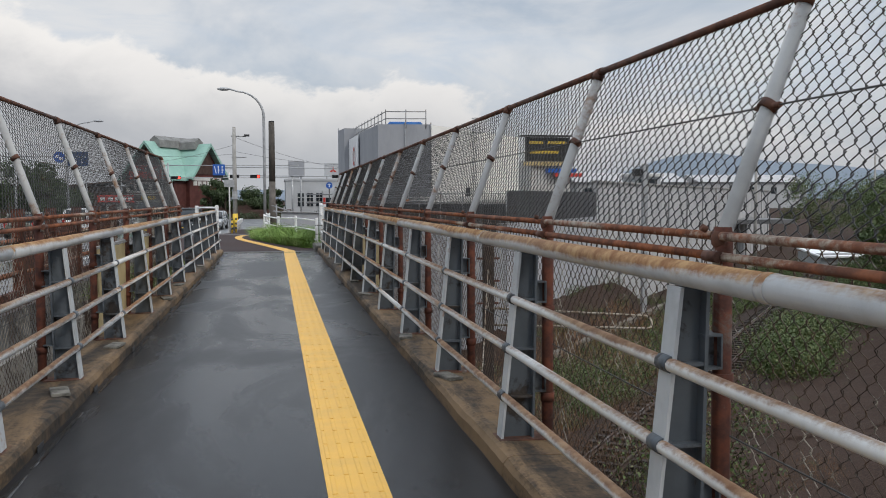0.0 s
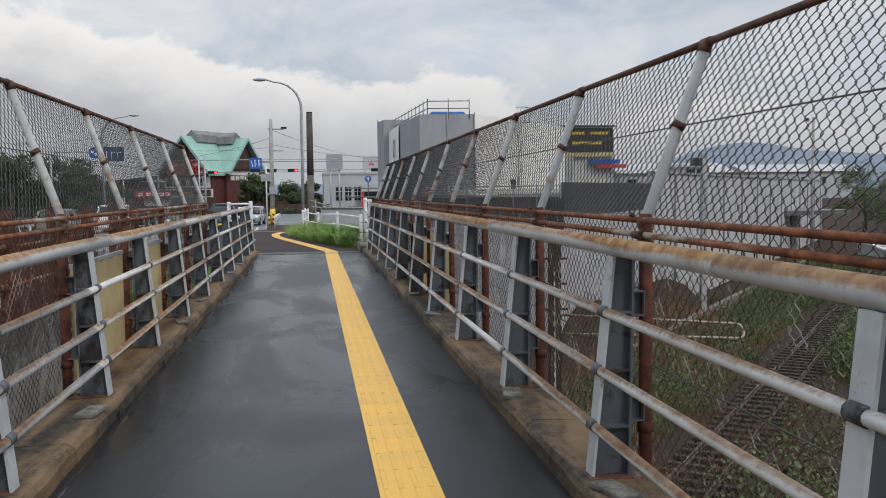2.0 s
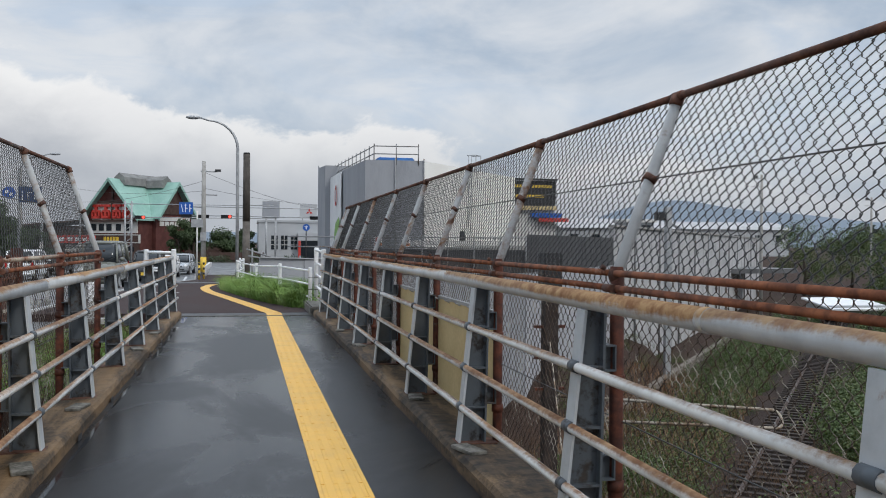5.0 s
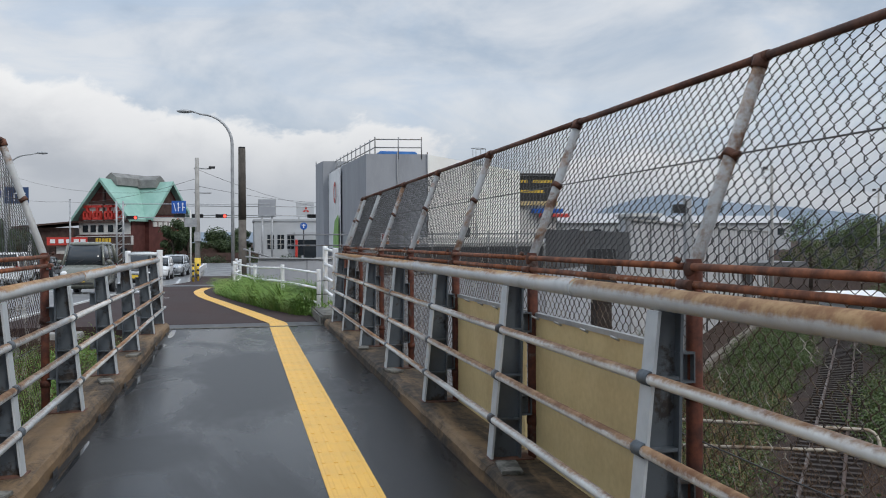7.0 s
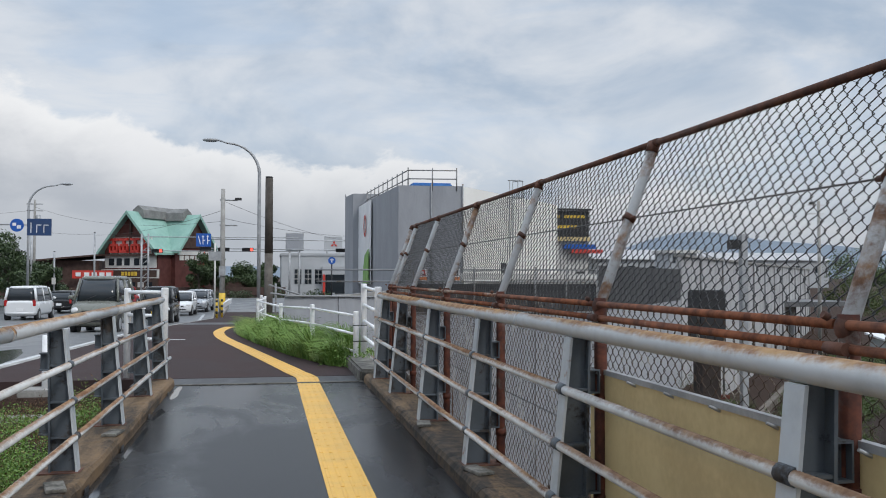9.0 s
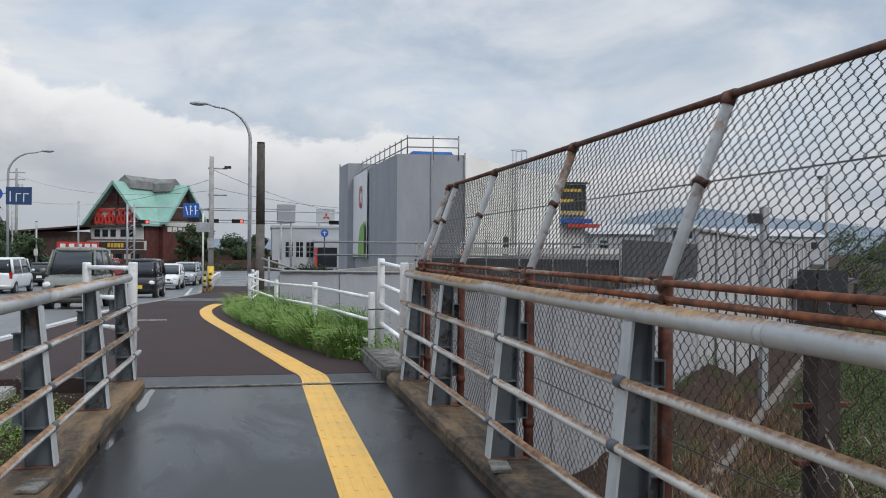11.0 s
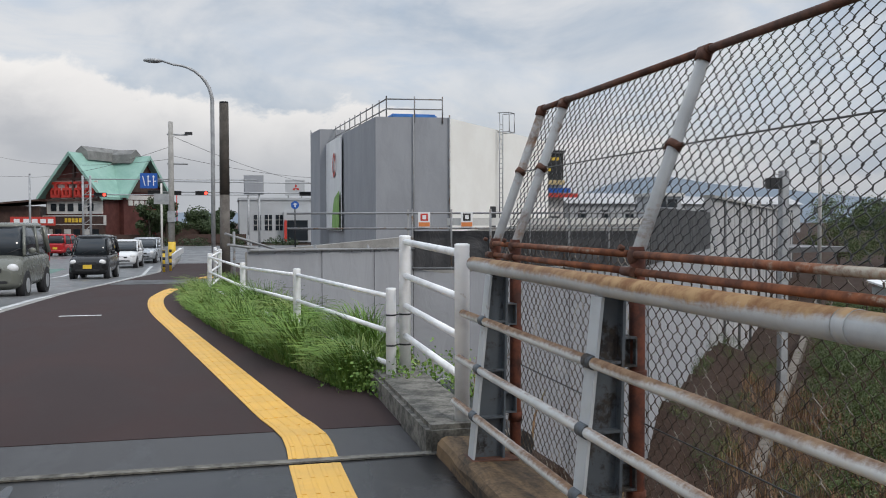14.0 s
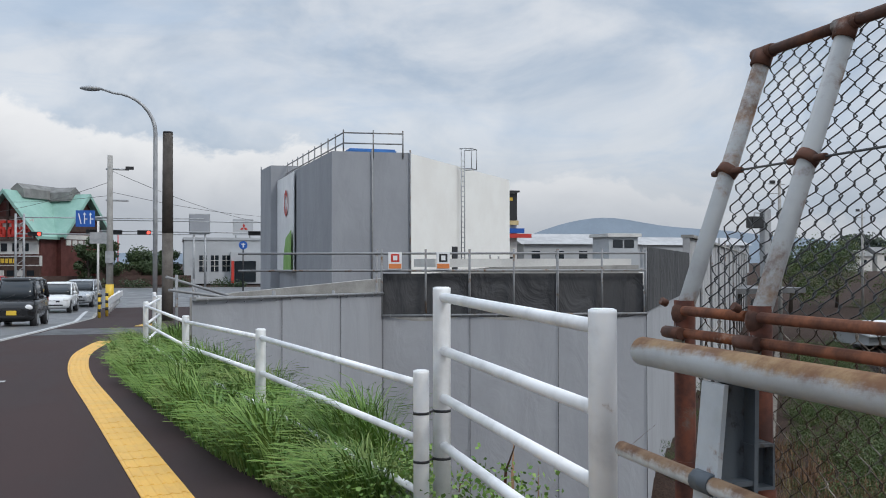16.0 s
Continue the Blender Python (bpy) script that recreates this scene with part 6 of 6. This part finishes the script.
def grass_verge():
    """Long arching blades between the pavement and the white fence."""
    rng = np.random.default_rng(21)
    verts, faces = [], []
    n = 30000
    o = 0
    for i in range(n):
        y = 26.3 + (39.5 - 26.3) * rng.random() ** 1.15
        fx = fenceline(y)
        x = fx + rng.uniform(-0.5, 0.6) * min(1.0, 0.45 + (y - 26) * 0.2)
        hump = 0.35 + 0.65 * abs(noise.noise(Vector((x * 1.3, y * 0.55, 4.0)))) * 2
        h = rng.uniform(0.2, 0.85) * min(hump, 1.15) * (1.3 if 27.2 < y < 29.6 else 1.0 if 29.6 <= y < 34 else 0.7)
        a = rng.uniform(0, 2 * math.pi)
        lean = rng.uniform(0.15, 0.85) * h
        dx, dy = math.cos(a) * lean - 0.22 * h, math.sin(a) * lean
        wd = rng.uniform(0.0028, 0.0075)
        px, py = -math.sin(a) * wd, math.cos(a) * wd
        z = fall(y) - 0.04
        for f, k in ((0.0, 1.0), (0.45, 0.95), (0.8, 0.6)):
            zz = z + h * (1.35 * f - 0.45 * f * f)
            verts += [(x + dx * f * f - px * k, y + dy * f * f - py * k, zz), (x + dx * f * f + px * k, y + dy * f * f + py * k, zz)]
        zz = z + h * 0.82
        verts += [(x + dx, y + dy, zz), (x + dx, y + dy, zz - 0.004)]
        faces += [(o, o + 1, o + 3, o + 2), (o + 2, o + 3, o + 5, o + 4), (o + 4, o + 5, o + 7, o + 6)]
        o += 8
    ob = array_part("grass", np.array(verts), np.array(faces), GRASS, None, "long uncut green grass along the white fence", "stuff")
    tagged(ob, category="grass")
    blobs = []
    for i in range(90):
        y = rng.uniform(25.6, 29.5)
        x = fenceline(y) + rng.uniform(-0.25, 0.7)
        s = rng.uniform(0.08, 0.24)
        blobs.append((x, y, fall(y) + s * 0.7, s, s, s))
    c, u, v = foliage(rng, blobs, 110, 0.019)
    quads("weeds", c, u, v, GRASS, None, "leafy green weeds under the white fence", "weeds")


def slope_grass():
    """Thin dry stems and blades on the earth slope beside the bridge."""
    rng = np.random.default_rng(27)
    n = 52000
    tuft = np.stack([rng.uniform(2.1, 24.0, 1900), rng.uniform(3.0, 52.0, 1900)], 1)
    at = tuft[rng.integers(0, 1900, n)] + rng.normal(0, 0.3, (n, 2))
    z = height(at[:, 0], at[:, 1]) - 0.03
    off = (at[:, 0] - 10.6) * 0.811 - (at[:, 1] - 40.2) * 0.585
    keep = ((at[:, 1] < 35.0) | (off > 1.6)) & (at[:, 0] < 13.0 + 0.774 * (at[:, 1] - 31.0))
    at, z = at[keep], z[keep]
    n = len(at)
    h = rng.uniform(0.15, 0.75, n) * np.where(rng.random(n) < 0.06, 1.8, 1.0)
    a = rng.uniform(0, 2 * math.pi, n)
    out = np.stack([np.cos(a), np.sin(a)], 1) * (rng.uniform(0.1, 0.7, n) * h)[:, None]
    wide = np.stack([-np.sin(a), np.cos(a)], 1) * rng.uniform(0.006, 0.015, n)[:, None]
    verts = np.zeros((n, 6, 3))
    for k, (f, b) in enumerate(((0.0, 1.0), (0.55, 0.8), (1.0, 0.15))):
        for m, sgn in enumerate((-1, 1)):
            verts[:, 2 * k + m, :2] = at + out * f * f + wide * b * sgn
            verts[:, 2 * k + m, 2] = z + h * (1.3 * f - 0.4 * f * f)
    o = 6 * np.arange(n)[:, None]
    faces = np.concatenate([o + np.array([0, 1, 3, 2]), o + np.array([2, 3, 5, 4])])
    ob = array_part("dry_grass", verts.reshape(-1, 3), faces, STRAW, None, "thin dry brown grass and stems on the earth slope", "stuff")
    tagged(ob, category="grass")


def plants():
    rng = np.random.default_rng(5)
    line = lambda y: 15.4 + 0.774 * (y - 31.0)
    # bank beyond the railway
    cs = []
    while len(cs) < 230:
        y = rng.uniform(20, 112)
        off = 2.6 + 22.0 * rng.random() ** 1.3
        # the bare field stays open
        if y > 44 or off < 3.6 or off > 21:
            cs.append((line(y) + off, y))
    for _ in range(34):
        y = rng.uniform(33, 44)
        cs.append((line(y) + rng.uniform(2.6, 4.4), y))
    for _ in range(230):
        y = rng.uniform(44, 128)
        cs.append((line(y) + rng.uniform(4, 42), y))
    bushes("bank_shrubs", cs, 1.5, 1100, 0.06, SHRUB, "dense green shrubs on the railway bank", 31)
    # weeds on this side, thickest near the bridge
    cs = []
    while len(cs) < 150:
        y = rng.uniform(28, 60)
        x = line(y) - 2.6 - 12.0 * rng.random()
        if x > 2.6 and not (y > 36 and x < 11.5) and abs((x - 12.1) - 0.774 * (y - 38.2)) > 0.9:
            cs.append((x, y))
    for _ in range(110):
        y = rng.uniform(25, 42)
        x = rng.uniform(5.0, 15.5)
        if not (y > 36 and x < 11.5) and x < line(y) - 2.0 and abs((x - 12.1) - 0.774 * (y - 38.2)) > 0.7:
            cs.append((x, y))
    bushes("cutting_weeds", cs, 0.55, 800, 0.02, SHRUB, "patchy green weeds in the cutting", 32)
    cs = [(rng.uniform(2.2, 15), rng.uniform(6, 39)) for _ in range(330)]
    bushes("dry_weeds", cs, 0.7, 420, 0.026, DRYWEED, "dry brown weeds on the slope", 33)
    cs = []
    while len(cs) < 150:
        y = rng.uniform(10, 38)
        cs.append((line(y) + rng.uniform(-2.2, 2.2), y))
    bushes("track_weeds", [c for c in cs if c[0] > 2.4 and (c[1] < 32 or random.random() < 0.5)], 0.75, 700, 0.026, DRYWEED, "weeds grown over the disused track", 36)
    cs = []
    while len(cs) < 150:
        y = rng.uniform(28, 85)
        x = line(y) - rng.uniform(2.4, 7.6)
        if x > 4 and abs((x - 12.1) - 0.774 * (y - 38.2)) > 1.5:
            cs.append((x, y))
    bushes("trackside_shrubs", cs, 1.05, 1100, 0.042, SHRUB, "thick green bushes beside the track", 37)
    blobs = [(rng.uniform(-3.3, -1.95), rng.uniform(17.2, 25.5), -0.36, 0.3, 0.3, rng.uniform(0.15, 0.4)) for _ in range(120)]
    c, u, v = foliage(rng, blobs[:34], 520, 0.013)
    quads("verge_weeds", c, u, v * np.array([0.6, 0.6, 1.4]), DRYWEED, None, "dry brown weeds between the footbridge and the road", "weeds")
    c, u, v = foliage(rng, blobs[34:], 700, 0.013)
    quads("verge_weeds", c, u, v, GRASS, None, "green weeds between the footbridge and the road", "weeds")
    for i, (x, y, h, r) in enumerate(((40, 52, 6.5, 3.0), (47, 60, 7.5, 3.4), (56, 70, 8, 3.6), (64, 84, 8, 4), (78, 100, 9, 4.5), (36, 44, 5.0, 2.5), (80, 124, 10, 5), (91, 128, 9, 5))):
        tree(x, y, h, r, 40 + i, "dark leafy tree on the railway bank", SHRUB)
    for i, (x, y, h, r) in enumerate(((-8.4, 125, 5.0, 1.7), (-6.6, 126, 4.6, 1.5), (-3.0, 128, 3.9, 2.2), (0.2, 130, 3.8, 2.0), (-21.2, 92, 5.7, 2.5), (-24.5, 95, 6.0, 2.8), (-28, 92, 6.2, 3.2), (-33, 100, 6.5, 3.4), (-20.2, 101, 3.6, 2.0))):
        tree(x, y, h, r, 60 + i, "dark green roadside tree by the crossing", FARTREE)
    cs = [(rng.uniform(-26, 8), rng.uniform(118, 121)) for _ in range(26)]
    bushes("hedge", cs, 0.9, 300, 0.09, TREELEAF, "dark green hedge before the restaurant", 34)
    cs = [(rng.uniform(-34, -20), rng.uniform(60, 96)) for _ in range(40)]
    bushes("roadside_shrubs", cs, 1.2, 260, 0.1, TREELEAF, "dark roadside shrubs across the road", 35)
    grass_verge()
    slope_grass()


# ---- the far side of the road ----
def far_side():
    ob = thing("guard_rail", (-17.6, 24, -0.2), "pale steel guard rail along the far side of the road", "barrier")
    for i in range(30):
        part("post", Geo().tube([(0, i * 2.0, fall(24 + i * 2.0) + 0.05), (0, i * 2.0, fall(24 + i * 2.0) + 0.95)], 0.06, 8), WHITE, ob)
    for y in range(0, 58, 4):
        a, b = fall(24 + y), fall(28 + y)
        g = Geo().add([(0.08, y, a + 0.6), (0.08, y + 4, b + 0.6), (0.08, y + 4, b + 0.95), (0.08, y, a + 0.95), (0.02, y, a + 0.6), (0.02, y + 4, b + 0.6), (0.02, y + 4, b + 0.95), (0.02, y, a + 0.95)], [(0, 1, 2, 3), (7, 6, 5, 4), (3, 2, 6, 7), (4, 5, 1, 0)])
        part("beam", g, STEEL, ob)
    ob = thing("guard_post", (-3.05, 24.75, -0.42), "short white guard post on a concrete footing beside the road", "bollard")
    part("footing", Geo().box((-0.3, -0.3, 0), (0.3, 0.3, 0.35)), CONCRETE, ob, bevel=0.02)
    part("post", Geo().tube([(0, 0, 0.3), (0, 0, 1.05)], 0.06, 12), WHITE, ob)
    # rusted parapet of the road bridge
    ob = thing("bridge_parapet", (-3.75, BACK, -0.66), "rust-brown steel parapet of the road bridge", "parapet")
    for i in range(15):
        y = i * 2.0
        part("post", Geo().box((-0.08, y - 0.08, 0), (0.08, y + 0.08, 1.95)), RUST, ob)
        if i < 14:
            part("panel", Geo().box((-0.03, y + 0.12, 0.12), (0.03, y + 1.88, 1.62 if i % 3 else 0.75)), RUST, ob)
            for z in (1.0, 1.48):
                part("rail", Geo().tube([(0, y, z), (0, y + 2, z)], 0.04, 8), RUSTRAIL, ob)
    for i, (x, y, wd, h) in enumerate(((-44, 118, 12, 4.2), (-58, 110, 14, 5), (-36, 128, 9, 4.5))):
        b = thing("house", (x, y, -0.95), "dark-roofed low house beyond the crossing", "building", "far houses")
        part("wall", Geo().box((-wd / 2, 0, 0), (wd / 2, 8, h)), TIMBER, b)
        part("roof", Geo().prism([(-wd / 2 - 0.5, -0.8, h), (-wd / 2 - 0.5, 8.8, h), (-wd / 2 - 0.5, 4, h + 2.2)], (wd + 1, 0, 0)), GREYROOF, b)
        for k in range(3):
            part("window", Geo().box((-wd / 2 + 1 + k * 3, -0.05, 1.2), (-wd / 2 + 2.6 + k * 3, 0.02, 2.6)), GLASS, b)


def cutting_things():
    """Posts, a bent pipe and a cable trough down beside the railway."""
    ob = thing("equipment_post", (5.6, 23.0, -6.0), "dark steel post with a black box on top in the cutting", "post")
    part("post", Geo().box((-0.13, -0.13, 0), (0.13, 0.13, 6.5)), SLEEPER, ob)
    part("box", Geo().box((-0.19, -0.18, 6.45), (0.19, 0.18, 7.25)), BLACK, ob, bevel=0.02)
    for z in (4.6, 5.2, 5.8):
        part("step", Geo().box((-0.3, -0.05, z), (0.3, 0.05, z + 0.05)), RUST, ob)
    loop = []
    for i in range(9):
        a = -math.pi / 2 + math.pi * i / 8
        loop.append((3.75 + 0.14 * math.cos(a), -1.75 + 0.1 * math.sin(a), 4.24 + 0.15 * math.sin(a)))
    part("bent_pipe", Geo().tube([(0.1, -0.1, 4.05)] + loop + [(0.1, -0.1, 4.5)], 0.03, 8), OLDWIRE, ob, "pale bent pipe")
    for (x, y), (x2, y2), z in (((5.6, 23.0), (9.5, 30.5), -0.6), ((5.6, 23.0), (2.6, 12.0), -0.9)):
        single("guy_wire", Geo().tube([(x, y, -0.4), (x2, y2, -5.95)], 0.014, 5), OLDWIRE, "pale slack guy wire from post to ground", "wire", group="guy wires")
    d = Vector((0.774, 1.0, 0)).normalized()
    n = Vector((d.y, -d.x, 0))
    a = Vector((12.1, 38.2, -5.75))
    ob = thing("cable_trough", tuple(a), "pale concrete cable trough along the railway", "cable trough", kind="structure")
    turn = math.degrees(math.atan2(-d.x, d.y))
    g = Geo().box((-0.19, 0.01, -0.3), (0.19, 1.985, 0.2))
    me = g.mesh("trough_length", 0.02)
    me.materials.append(TROUGH)
    for i in range(32):
        shared("trough_length", me, ob, pose(*(d * (2.0 * i)), 0, 0, turn))
    m = thing("signal_post", (22.2, 51.4, -6.0), "square grey steel post with a dark lamp box", "post")
    part("shaft", Geo().box((-0.16, -0.16, 0), (0.16, 0.16, 9.5)), STEEL, m, bevel=0.02)
    part("lamp_box", Geo().box((-0.75, -0.2, 8.75), (-0.2, 0.2, 9.2)), BLACK, m, bevel=0.03)
    part("bracket", Geo().tube([(-0.5, 0, 9.2), (-0.5, 0, 9.35), (-0.1, 0, 9.35)], 0.03, 6), STEEL, m)
    # overhead line masts along the railway
    for p in (Vector((49.2, 85.8, -6.0)), Vector((15.4, 31.0, -6.0)) + d * 112 + n * 3.0):
        m = thing("line_mast", tuple(p), "slim grey concrete mast beside the railway", "mast", "line masts")
        part("shaft", Geo().tube([(0, 0, 0), (0, 0, 14.4)], 0.19, 10, 0.13), POLECON, m)
        for z in (13.2, 14.0):
            part("arm", Geo().tube([(-1.1, 0, z), (0.5, 0, z)], 0.04, 6), STEEL, m)
        part("lamp_box", Geo().box((-0.9, -0.12, 14.04), (-0.5, 0.12, 14.29)), BLACK, m)


railway()
cutting_things()
scaffold_building()
hoarding()
poles()
restaurant()
showroom()
far_right()
far_side()
traffic()
plants()
